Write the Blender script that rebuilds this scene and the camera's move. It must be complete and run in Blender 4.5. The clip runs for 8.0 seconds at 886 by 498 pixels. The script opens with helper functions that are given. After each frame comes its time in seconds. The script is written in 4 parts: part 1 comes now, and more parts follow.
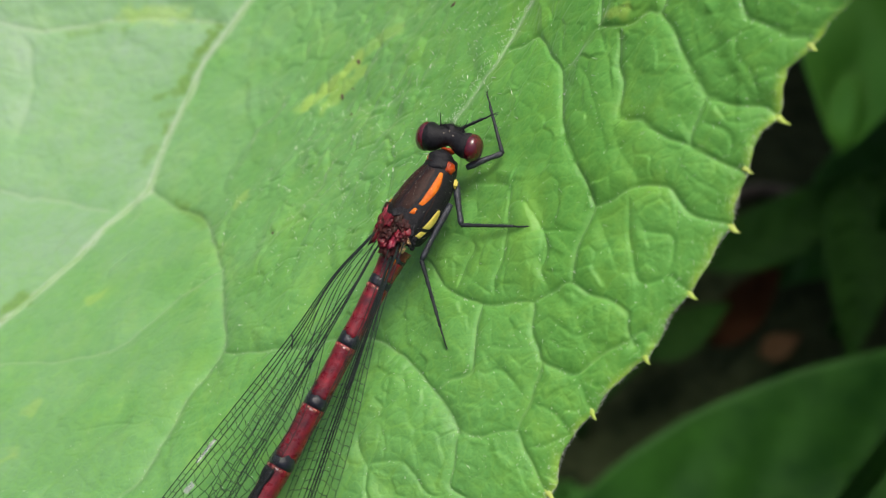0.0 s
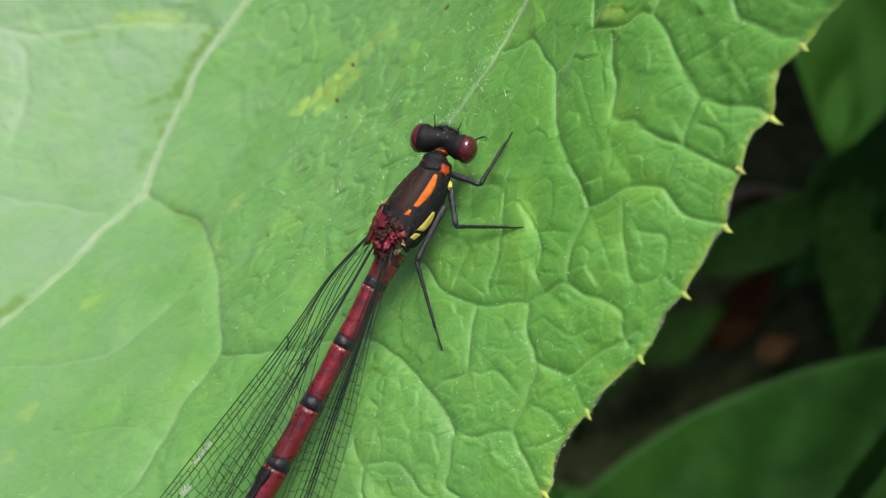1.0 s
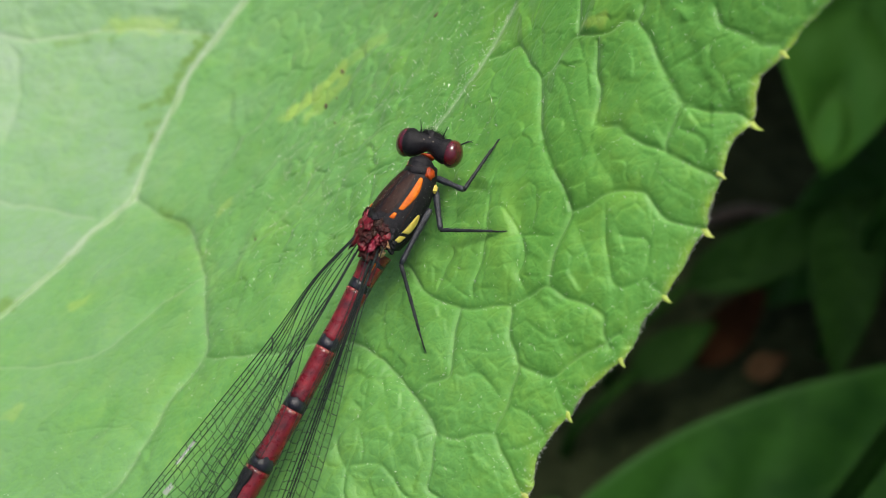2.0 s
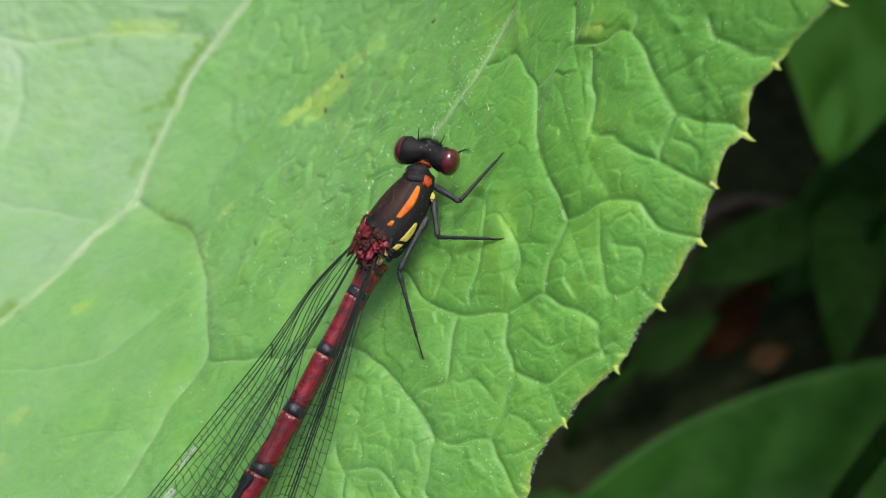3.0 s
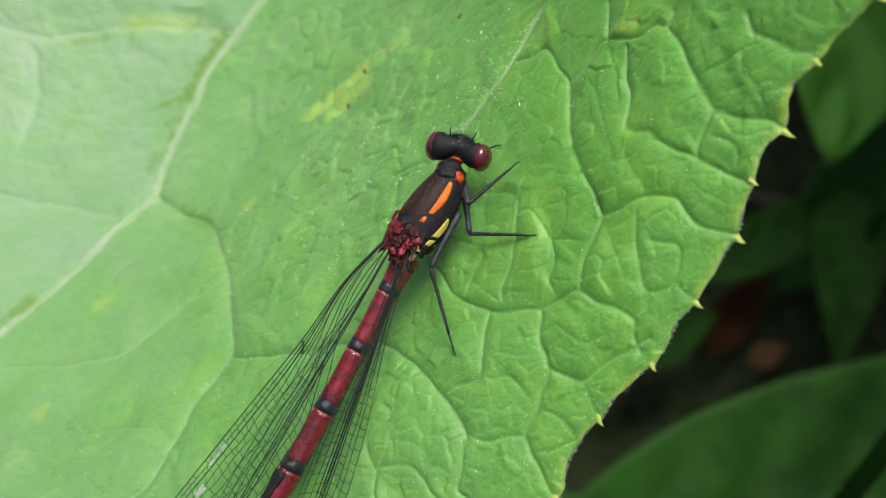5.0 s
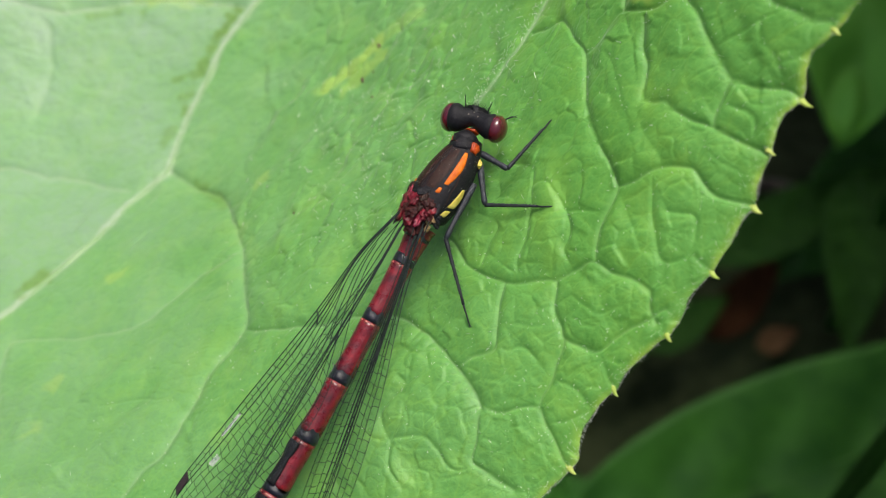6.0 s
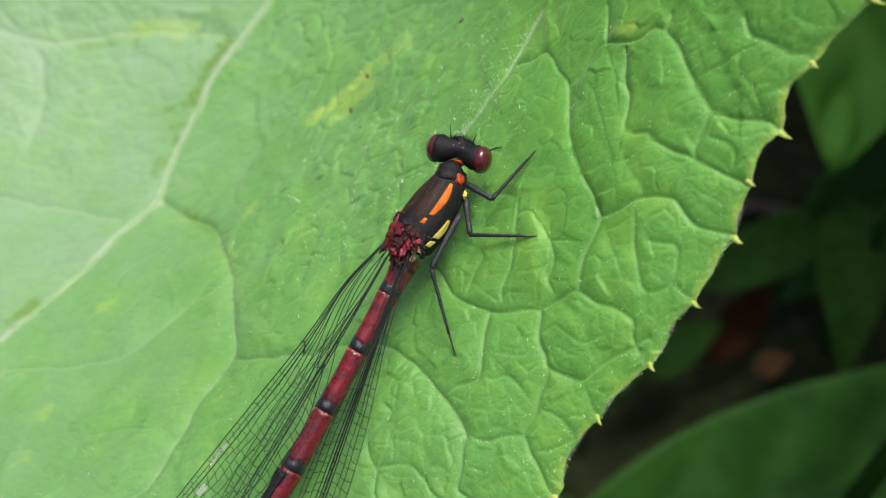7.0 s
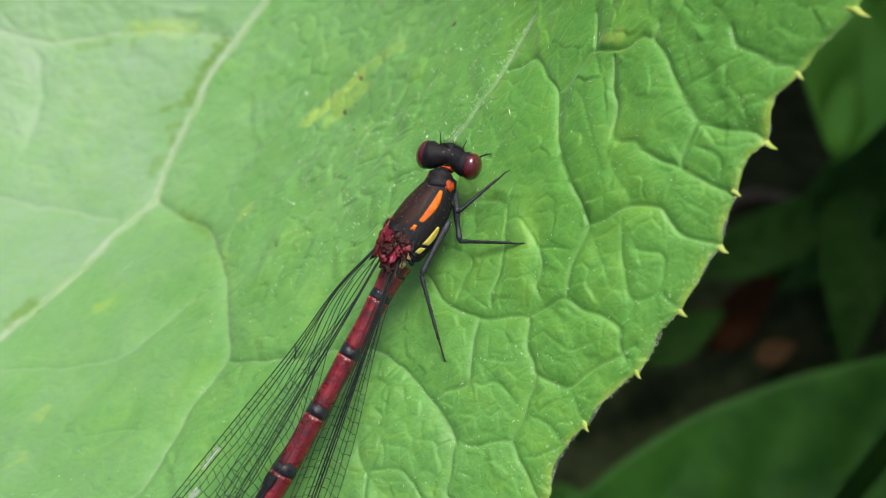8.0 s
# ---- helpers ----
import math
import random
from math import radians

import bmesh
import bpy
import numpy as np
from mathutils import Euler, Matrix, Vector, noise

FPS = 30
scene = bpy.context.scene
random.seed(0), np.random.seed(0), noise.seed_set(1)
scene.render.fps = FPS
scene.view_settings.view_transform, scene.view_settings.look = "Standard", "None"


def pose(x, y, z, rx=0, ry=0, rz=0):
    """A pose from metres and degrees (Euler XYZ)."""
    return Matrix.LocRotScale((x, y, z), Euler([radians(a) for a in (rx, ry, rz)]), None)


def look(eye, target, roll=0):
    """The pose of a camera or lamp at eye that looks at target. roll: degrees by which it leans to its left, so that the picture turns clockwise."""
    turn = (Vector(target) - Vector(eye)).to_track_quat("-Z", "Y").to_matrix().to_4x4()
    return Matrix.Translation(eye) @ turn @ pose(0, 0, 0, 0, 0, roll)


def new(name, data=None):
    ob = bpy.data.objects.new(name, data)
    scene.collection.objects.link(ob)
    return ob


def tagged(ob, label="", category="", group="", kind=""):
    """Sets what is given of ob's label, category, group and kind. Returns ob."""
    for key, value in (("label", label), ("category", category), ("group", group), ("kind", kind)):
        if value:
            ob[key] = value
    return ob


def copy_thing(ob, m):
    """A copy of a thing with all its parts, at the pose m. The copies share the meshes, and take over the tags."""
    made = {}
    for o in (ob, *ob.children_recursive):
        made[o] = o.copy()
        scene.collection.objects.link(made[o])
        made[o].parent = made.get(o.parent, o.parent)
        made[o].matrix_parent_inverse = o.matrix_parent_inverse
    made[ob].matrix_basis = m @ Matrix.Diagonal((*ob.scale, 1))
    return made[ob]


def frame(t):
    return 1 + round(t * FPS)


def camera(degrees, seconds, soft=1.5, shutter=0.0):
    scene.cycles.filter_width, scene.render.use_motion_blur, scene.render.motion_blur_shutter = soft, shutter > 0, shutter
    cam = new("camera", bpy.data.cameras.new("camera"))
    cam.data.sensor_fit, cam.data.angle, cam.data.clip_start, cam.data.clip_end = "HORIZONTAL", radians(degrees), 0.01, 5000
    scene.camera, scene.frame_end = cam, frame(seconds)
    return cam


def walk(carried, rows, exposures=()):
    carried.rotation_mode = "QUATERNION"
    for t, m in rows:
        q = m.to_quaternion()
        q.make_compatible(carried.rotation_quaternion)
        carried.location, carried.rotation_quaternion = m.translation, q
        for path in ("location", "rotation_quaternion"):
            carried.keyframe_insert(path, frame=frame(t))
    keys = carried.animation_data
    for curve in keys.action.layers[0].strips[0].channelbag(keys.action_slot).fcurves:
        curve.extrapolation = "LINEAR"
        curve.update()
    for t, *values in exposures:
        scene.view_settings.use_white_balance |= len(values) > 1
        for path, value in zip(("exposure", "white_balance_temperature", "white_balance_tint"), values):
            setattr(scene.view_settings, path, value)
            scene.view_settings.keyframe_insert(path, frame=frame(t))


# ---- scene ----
MM = 0.001

# ---- camera: a phone held by hand a few centimetres above the leaf ----
cam = camera(40, 8.0, soft=0.75)
cam.data.dof.use_dof = True
cam.data.dof.focus_distance = 0.081
cam.data.dof.aperture_fstop = 41.0
walk(cam, [
    (0.0, pose(0.00027, -0.04856, 0.36389, 36.727, 0.324, -0.196)),
    (0.2, pose(0.00040, -0.04876, 0.36386, 36.815, 0.484, -0.428)),
    (0.5, pose(0.00060, -0.04905, 0.36381, 36.891, 0.341, -0.489)),
    (0.6, pose(0.00056, -0.04902, 0.36384, 36.352, 0.512, -0.761)),
    (0.7, pose(0.00052, -0.04898, 0.36387, 36.983, 0.070, -0.726)),
    (0.8, pose(0.00047, -0.04895, 0.36391, 36.983, 0.074, -0.727)),
    (1.0, pose(0.00039, -0.04888, 0.36397, 36.941, 0.353, -0.501)),
    (1.2, pose(0.00045, -0.04888, 0.36409, 36.794, 0.451, -0.618)),
    (1.3, pose(0.00048, -0.04887, 0.36416, 37.292, 0.077, -0.360)),
    (1.5, pose(0.00054, -0.04887, 0.36428, 37.083, 0.514, -0.501)),
    (1.7, pose(0.00122, -0.05016, 0.36386, 37.460, -0.131, -0.063)),
    (2.8, pose(-0.00010, -0.04927, 0.36486, 37.989, -0.288, -0.425)),
    (3.0, pose(0.00156, -0.04951, 0.36535, 37.192, 0.050, -0.101)),
    (3.1, pose(0.00125, -0.04948, 0.36538, 37.528, -0.251, 0.183)),
    (3.3, pose(0.00062, -0.04941, 0.36543, 37.599, 0.814, 0.112)),
    (3.5, pose(0.00000, -0.04935, 0.36549, 37.000, -0.000, -0.000)),
    (3.6, pose(-0.00025, -0.04958, 0.36514, 37.294, -0.536, 0.082)),
    (3.8, pose(-0.00074, -0.05005, 0.36445, 37.052, -0.185, -0.189)),
    (4.0, pose(-0.00123, -0.05051, 0.36375, 36.933, -0.381, -0.410)),
    (4.1, pose(-0.00114, -0.04988, 0.36440, 36.880, -0.287, -0.348)),
    (4.2, pose(-0.00105, -0.04925, 0.36504, 37.117, -0.150, -0.473)),
    (5.3, pose(-0.00140, -0.04937, 0.36497, 36.923, -0.453, -0.267)),
    (5.5, pose(-0.00276, -0.04979, 0.36459, 36.729, -0.352, -0.296)),
    (5.7, pose(-0.00234, -0.04992, 0.36448, 36.363, -0.525, -0.447)),
    (5.8, pose(-0.00213, -0.04999, 0.36443, 36.119, -0.722, -0.536)),
    (6.0, pose(-0.00171, -0.05012, 0.36432, 36.461, -0.291, 0.091)),
    (6.2, pose(-0.00172, -0.05004, 0.36442, 37.068, 0.439, 0.204)),
    (6.3, pose(-0.00173, -0.04999, 0.36447, 37.402, 0.198, 0.410)),
    (6.5, pose(-0.00174, -0.04991, 0.36457, 36.970, -0.402, -0.013)),
    (6.8, pose(-0.00119, -0.05007, 0.36492, 37.245, -0.365, -0.065)),
    (7.0, pose(-0.00082, -0.05018, 0.36515, 37.541, -0.221, -0.063)),
    (7.2, pose(-0.00051, -0.05001, 0.36561, 36.867, -0.608, -0.102)),
    (7.5, pose(-0.00004, -0.04975, 0.36630, 36.939, 0.046, 0.154)),
    (7.7, pose(0.00011, -0.04957, 0.36638, 37.007, 0.020, 0.150)),
    (8.0, pose(0.00033, -0.04931, 0.36651, 36.756, 0.034, 0.174)),
], exposures=[(0.0, 0.15), (1.7, 0.15), (2.8, 0.19), (5.3, 0.22), (8.0, 0.23)])

# ---- light: bright cloudy sky, veiled sun high above ----
SUN_ELEVATION, SUN_ROTATION = radians(80), radians(58)
world = bpy.data.worlds.new("sky")
scene.world = world
world.use_nodes = True
wn = world.node_tree
sky = wn.nodes.new("ShaderNodeTexSky")
sky.sky_type, sky.sun_disc = "NISHITA", False
sky.sun_elevation, sky.sun_rotation = SUN_ELEVATION, SUN_ROTATION
sky.air_density, sky.dust_density = 1.0, 9.0
wn.links.new(sky.outputs[0], wn.nodes["Background"].inputs[0])
wn.nodes["Background"].inputs[1].default_value = 0.135
sun_data = bpy.data.lights.new("sun", "SUN")
sun_data.energy, sun_data.angle, sun_data.color = 2.1, radians(24), (1.0, 0.97, 0.92)
sun = new("sun", sun_data)
sun.matrix_world = look((math.sin(SUN_ROTATION) * math.cos(SUN_ELEVATION), math.cos(SUN_ROTATION) * math.cos(SUN_ELEVATION),
                         math.sin(SUN_ELEVATION)), (0, 0, 0))
scene.view_settings.exposure = 0.24


# ---- materials ----
def material(name):
    m = bpy.data.materials.new(name)
    m.use_nodes = True
    return m, m.node_tree.nodes, m.node_tree.links, m.node_tree.nodes["Principled BSDF"]


def ramp(nodes, links, fac, stops):
    r = nodes.new("ShaderNodeValToRGB")
    while len(r.color_ramp.elements) < len(stops):
        r.color_ramp.elements.new(0.5)
    for e, (p, c) in zip(r.color_ramp.elements, stops):
        e.position, e.color = p, (*c, 1)
    links.new(fac, r.inputs[0])
    return r.outputs[0]


def grain(nodes, links, scale, detail=4.0, rough=0.6, coords="Object"):
    co = nodes.new("ShaderNodeTexCoord")
    n = nodes.new("ShaderNodeTexNoise")
    n.inputs["Scale"].default_value, n.inputs["Detail"].default_value, n.inputs["Roughness"].default_value = scale, detail, rough
    links.new(co.outputs[coords], n.inputs["Vector"])
    return n.outputs[0]


def mixed(nodes, links, fac, a, b, how="MIX"):
    m = nodes.new("ShaderNodeMix")
    m.data_type, m.blend_type = "RGBA", how
    for socket, value in ((m.inputs[0], fac), (m.inputs[6], a), (m.inputs[7], b)):
        if isinstance(value, (int, float)):
            socket.default_value = value
        elif isinstance(value, tuple):
            socket.default_value = (*value, 1)
        else:
            links.new(value, socket)
    return m.outputs[2]


def bump(nodes, links, bsdf, height, strength, distance):
    b = nodes.new("ShaderNodeBump")
    b.inputs["Strength"].default_value, b.inputs["Distance"].default_value = strength, distance
    links.new(height, b.inputs["Height"])
    links.new(b.outputs[0], bsdf.inputs["Normal"])


def attribute(nodes, name):
    a = nodes.new("ShaderNodeAttribute")
    a.attribute_name = name
    return a.outputs["Fac"]


def leaf_material():
    """Soft hairy leaf: green blade, paler ribs, yellow blotches, satin wax."""
    m, n, l, b = material("leaf_blade")
    broad = ramp(n, l, grain(n, l, 90, 3), [(0.3, (0.078, 0.280, 0.035)), (0.7, (0.130, 0.384, 0.064))])
    fine = ramp(n, l, grain(n, l, 1200, 5, 0.7), [(0.32, (0.055, 0.232, 0.027)), (0.70, (0.160, 0.445, 0.088))])
    c = mixed(n, l, 0.5, broad, fine)
    patch = ramp(n, l, grain(n, l, 210, 5, 0.7), [(0.50, (0, 0, 0)), (0.70, (0.7, 0.7, 0.7))])
    c = mixed(n, l, patch, c, (0.21, 0.45, 0.050))
    cloud = ramp(n, l, grain(n, l, 130, 4, 0.6), [(0.46, (0, 0, 0)), (0.66, (0.55, 0.55, 0.55))])
    c = mixed(n, l, cloud, c, (0.075, 0.270, 0.030))
    # sky reflection painted into the colour: a pale veil over the left part
    c = mixed(n, l, attribute(n, "sky_sheen"), c, (0.270, 0.400, 0.285))
    c = mixed(n, l, attribute(n, "line"), c, (0.30, 0.50, 0.15))
    c = mixed(n, l, attribute(n, "netting"), c, (0.17, 0.39, 0.05))
    c = mixed(n, l, attribute(n, "rib"), c, (0.40, 0.49, 0.36))
    c = mixed(n, l, attribute(n, "olive"), c, (0.105, 0.21, 0.010))
    c = mixed(n, l, attribute(n, "blotch"), c, (0.42, 0.59, 0.10))
    c = mixed(n, l, attribute(n, "rim"), c, (0.36, 0.56, 0.06))
    l.new(c, b.inputs["Base Color"])
    l.new(ramp(n, l, grain(n, l, 500, 3), [(0.2, (0.42,) * 3), (0.8, (0.58,) * 3)]), b.inputs["Roughness"])
    b.inputs["Specular IOR Level"].default_value = 0.45
    b.inputs["Sheen Weight"].default_value, b.inputs["Sheen Roughness"].default_value = 0.24, 0.35
    where = n.new("ShaderNodeTexCoord")
    drift = n.new("ShaderNodeTexNoise")
    drift.inputs["Scale"].default_value = 900
    l.new(where.outputs["Object"], drift.inputs["Vector"])
    sway = n.new("ShaderNodeVectorMath")
    sway.operation = "MULTIPLY_ADD"
    l.new(drift.outputs["Color"], sway.inputs[0])
    sway.inputs[1].default_value = (0.0006, 0.0006, 0.0006)
    l.new(where.outputs["Object"], sway.inputs[2])
    heights = []
    for scale, reach in ((1150, 0.14), (2900, 0.22)):
        net = n.new("ShaderNodeTexVoronoi")
        net.feature = "DISTANCE_TO_EDGE"
        net.inputs["Scale"].default_value = scale
        l.new(sway.outputs[0], net.inputs["Vector"])
        heights.append(ramp(n, l, net.outputs["Distance"], [(0.0, (0, 0, 0)), (reach, (1, 1, 1))]))
    h = mixed(n, l, 0.35, heights[0], heights[1])
    h = mixed(n, l, 0.35, h, grain(n, l, 2600, 5, 0.65))
    bump(n, l, b, h, 0.34, 0.00007)
    c = mixed(n, l, mixed(n, l, 0.5, heights[0], heights[1]), mixed(n, l, 0.28, c, (0.20, 0.44, 0.07)), c)
    l.new(c, b.inputs["Base Color"])
    t = n.new("ShaderNodeBsdfTranslucent")
    l.new(c, t.inputs[0])
    s = n.new("ShaderNodeMixShader")
    s.inputs[0].default_value = 0.18
    l.new(b.outputs[0], s.inputs[1])
    l.new(t.outputs[0], s.inputs[2])
    l.new(s.outputs[0], n["Material Output"].inputs[0])
    return m


def plain(name, dark, light, rough=0.4, scale=1500, bumps=0.3, depth=0.00003, coat=0.0, spec=0.5):
    m, n, l, b = material(name)
    l.new(ramp(n, l, grain(n, l, scale), [(0.3, dark), (0.7, light)]), b.inputs["Base Color"])
    l.new(ramp(n, l, grain(n, l, scale * 0.6), [(0.2, (rough * 0.8,) * 3), (0.8, (min(1, rough * 1.2),) * 3)]), b.inputs["Roughness"])
    b.inputs["Coat Weight"].default_value, b.inputs["Coat Roughness"].default_value = coat, 0.15
    b.inputs["Specular IOR Level"].default_value = spec
    bump(n, l, b, grain(n, l, scale * 2.5, 5), bumps, depth)
    return m


def abdomen_material():
    """Glossy blood-red cuticle with dark smudges and fine lengthwise wrinkles."""
    m, n, l, b = material("red_abdomen")
    c = ramp(n, l, grain(n, l, 1100, 5, 0.65), [(0.30, (0.055, 0.0025, 0.008)), (0.70, (0.26, 0.010, 0.020))])
    smudge = ramp(n, l, grain(n, l, 520, 5, 0.7), [(0.50, (0, 0, 0)), (0.66, (0.8, 0.8, 0.8))])
    c = mixed(n, l, smudge, c, (0.030, 0.003, 0.008))
    l.new(c, b.inputs["Base Color"])
    l.new(ramp(n, l, grain(n, l, 1600, 5, 0.7), [(0.35, (0.16,) * 3), (0.65, (0.55,) * 3)]), b.inputs["Roughness"])
    b.inputs["Coat Weight"].default_value, b.inputs["Coat Roughness"].default_value = 0.35, 0.18
    where, wide = n.new("ShaderNodeTexCoord"), n.new("ShaderNodeMapping")
    wide.inputs["Scale"].default_value = (4.0, 0.8, 4.0)
    l.new(where.outputs["Object"], wide.inputs["Vector"])
    wrinkle = n.new("ShaderNodeTexNoise")
    wrinkle.inputs["Scale"].default_value, wrinkle.inputs["Detail"].default_value = 1100, 5
    l.new(wide.outputs[0], wrinkle.inputs["Vector"])
    bump(n, l, b, wrinkle.outputs[0], 0.8, 0.00009)
    return m


def membrane_material():
    """Clear wing film: thin, almost colourless, with a faint sheen."""
    m, n, l, b = material("wing_film")
    clear, gloss, s = n.new("ShaderNodeBsdfTransparent"), n.new("ShaderNodeBsdfGlossy"), n.new("ShaderNodeMixShader")
    clear.inputs[0].default_value = (0.93, 0.95, 0.93, 1)
    gloss.inputs["Roughness"].default_value = 0.35
    s.inputs[0].default_value = 0.025
    l.new(clear.outputs[0], s.inputs[1])
    l.new(gloss.outputs[0], s.inputs[2])
    l.new(s.outputs[0], n["Material Output"].inputs[0])
    return m


LEAF = leaf_material()
SPINE = plain("leaf_tooth", (0.30, 0.44, 0.05), (0.46, 0.53, 0.12), 0.5, 700)
RIB = plain("leaf_rib", (0.17, 0.33, 0.11), (0.27, 0.42, 0.20), 0.5, 500)
HAIR = plain("leaf_hair", (0.60, 0.68, 0.54), (0.84, 0.88, 0.80), 0.4, 900)
STALK = plain("leaf_stalk", (0.13, 0.20, 0.05), (0.22, 0.26, 0.08), 0.5, 300)
BLACK = plain("black_chitin", (0.004, 0.0045, 0.006), (0.016, 0.0155, 0.019), 0.50, 4200, 0.9, 0.00006, 0.0, 0.20)
BRONZE = plain("bronze_chitin", (0.014, 0.006, 0.004), (0.038, 0.015, 0.009), 0.5, 5200, 0.7, 0.00005, 0.0, 0.22)
RED = abdomen_material()
CRIMSON = plain("crimson_joint", (0.035, 0.002, 0.005), (0.20, 0.009, 0.020), 0.45, 2600, 0.6, 0.00004, 0.0, 0.3)
ORANGE = plain("orange_stripe", (0.46, 0.075, 0.003), (0.70, 0.19, 0.006), 0.5, 2200, 0.5, 0.00004, 0.0, 0.25)
VERMILION = plain("vermilion_lobe", (0.20, 0.020, 0.003), (0.45, 0.065, 0.006), 0.45, 2200, 0.6, 0.00004, 0.0, 0.3)
YELLOW = plain("yellow_stripe", (0.46, 0.38, 0.05), (0.64, 0.54, 0.12), 0.5, 2500, 0.4, 0.00003, 0.0, 0.3)
CREAM = plain("cream_joint", (0.18, 0.03, 0.030), (0.42, 0.17, 0.13), 0.5, 1800)
EYE = plain("red_eye", (0.055, 0.002, 0.008), (0.105, 0.004, 0.013), 0.22, 900, 0.05, 0.00001, 0.6)
LEG = plain("leg_chitin", (0.004, 0.005, 0.008), (0.040, 0.047, 0.062), 0.42, 4800, 0.9, 0.00006, 0.0, 0.55)
SHIN = plain("shin_chitin", (0.004, 0.005, 0.007), (0.022, 0.027, 0.034), 0.5, 3600, 0.9, 0.00006, 0.0, 0.35)
VEIN = plain("wing_vein", (0.008, 0.013, 0.012), (0.018, 0.027, 0.025), 0.6, 1500, 0.3, 0.00003, 0.0, 0.2)
RING = plain("blue_black_ring", (0.004, 0.005, 0.009), (0.018, 0.020, 0.032), 0.36, 2600, 0.7, 0.00006, 0.0, 0.5)
STIGMA = plain("wing_stigma", (0.012, 0.008, 0.008), (0.030, 0.018, 0.016), 0.4, 1500)
FILM = membrane_material()
# whitish half-clear colour that paints sky glints on the wing film
GLINT = plain("painted_glint", (0.42, 0.46, 0.42), (0.66, 0.70, 0.66), 0.4, 1500)
GLINT.node_tree.nodes["Principled BSDF"].inputs["Alpha"].default_value = 0.38
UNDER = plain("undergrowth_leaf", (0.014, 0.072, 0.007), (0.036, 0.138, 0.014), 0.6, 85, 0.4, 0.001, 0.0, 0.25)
# undergrowth green darkened in colour, shade painted in for leaves the sun reaches
UNDER_SHADED = plain("undergrowth_leaf_shaded", (0.010, 0.042, 0.004), (0.023, 0.080, 0.008), 0.7, 85, 0.4, 0.001, 0.0, 0.15)
# undergrowth green raised in colour, so one leaf looks better lit
UNDER_LIT = plain("undergrowth_leaf_lit", (0.075, 0.270, 0.026), (0.115, 0.350, 0.042), 0.6, 60, 0.4, 0.001, 0.0, 0.25)
SOIL = plain("soil", (0.014, 0.022, 0.008), (0.048, 0.062, 0.026), 0.95, 90, 0.8, 0.004, 0.0, 0.1)
LITTER = plain("dead_leaf", (0.026, 0.012, 0.005), (0.058, 0.026, 0.011), 0.9, 120, 0.6, 0.001, 0.0, 0.05)
CHIP = plain("pale_litter", (0.08, 0.048, 0.022), (0.15, 0.090, 0.045), 0.9, 120, 0.6, 0.001, 0.0, 0.05)
TWIG = plain("dry_twig", (0.06, 0.05, 0.035), (0.12, 0.10, 0.075), 0.8, 200, 0.6, 0.001)
MAROON = plain("maroon_joint", (0.012, 0.002, 0.003), (0.060, 0.012, 0.010), 0.5, 3000, 0.9, 0.00007, 0.0, 0.2)
ROSE = plain("rose_joint", (0.09, 0.003, 0.014), (0.34, 0.020, 0.050), 0.38, 2600, 0.7, 0.00005, 0.0, 0.5)
TAN = plain("tan_joint", (0.30, 0.16, 0.06), (0.55, 0.38, 0.18), 0.5, 2400, 0.6, 0.00004)
PALE = plain("pale_dot", (0.16, 0.13, 0.10), (0.30, 0.26, 0.20), 0.3, 2000)
SPECK = plain("dark_speck", (0.04, 0.028, 0.015), (0.11, 0.07, 0.04), 0.7, 2000)


# ---- mesh helpers (sizes in millimetres) ----
def part(name, bm, mat, parent=None, label="", smooth=True):
    me = bpy.data.meshes.new(name)
    bmesh.ops.recalc_face_normals(bm, faces=bm.faces)
    for fc in bm.faces:
        fc.smooth = smooth
    bm.to_mesh(me)
    bm.free()
    me.materials.append(mat)
    ob = new(name, me)
    ob.parent = parent
    return tagged(ob, label)


def spline(pts, n):
    """Points evenly along a Catmull-Rom curve."""
    p = np.array([pts[0], *pts, pts[-1]], float)
    p[0], p[-1] = 2 * p[1] - p[2], 2 * p[-2] - p[-3]
    out = []
    for k in range(n):
        s = k / (n - 1) * (len(pts) - 1)
        i = min(int(s), len(pts) - 2)
        t = s - i
        a, b, c, d = p[i:i + 4]
        out.append(0.5 * (2 * b + (c - a) * t + (2 * a - 5 * b + 4 * c - d) * t * t + (3 * b - a - 3 * c + d) * t ** 3))
    return np.array(out)


def tube(bm, pts, radii, sides=10, flat=1.0, up=(0, 0, 1)):
    """A lofted limb through pts, in mm, closed at both ends; flat squeezes it across."""
    pts = [Vector(p) for p in pts]
    rings = []
    for i, p in enumerate(pts):
        d = (pts[min(i + 1, len(pts) - 1)] - pts[max(i - 1, 0)]).normalized()
        x = d.cross(Vector(up))
        x = x.normalized() if x.length > 1e-4 else d.orthogonal().normalized()
        y = x.cross(d).normalized()
        r = radii[i] if hasattr(radii, "__len__") else radii
        rings.append([bm.verts.new((p + (x * math.cos(a) + y * math.sin(a) * flat) * r) * MM)
                      for a in (2 * math.pi * k / sides for k in range(sides))])
    for a, b in zip(rings, rings[1:]):
        for k in range(sides):
            bm.faces.new((a[k], a[(k + 1) % sides], b[(k + 1) % sides], b[k]))
    bm.faces.new(rings[0][::-1])
    bm.faces.new(rings[-1])
    return bm


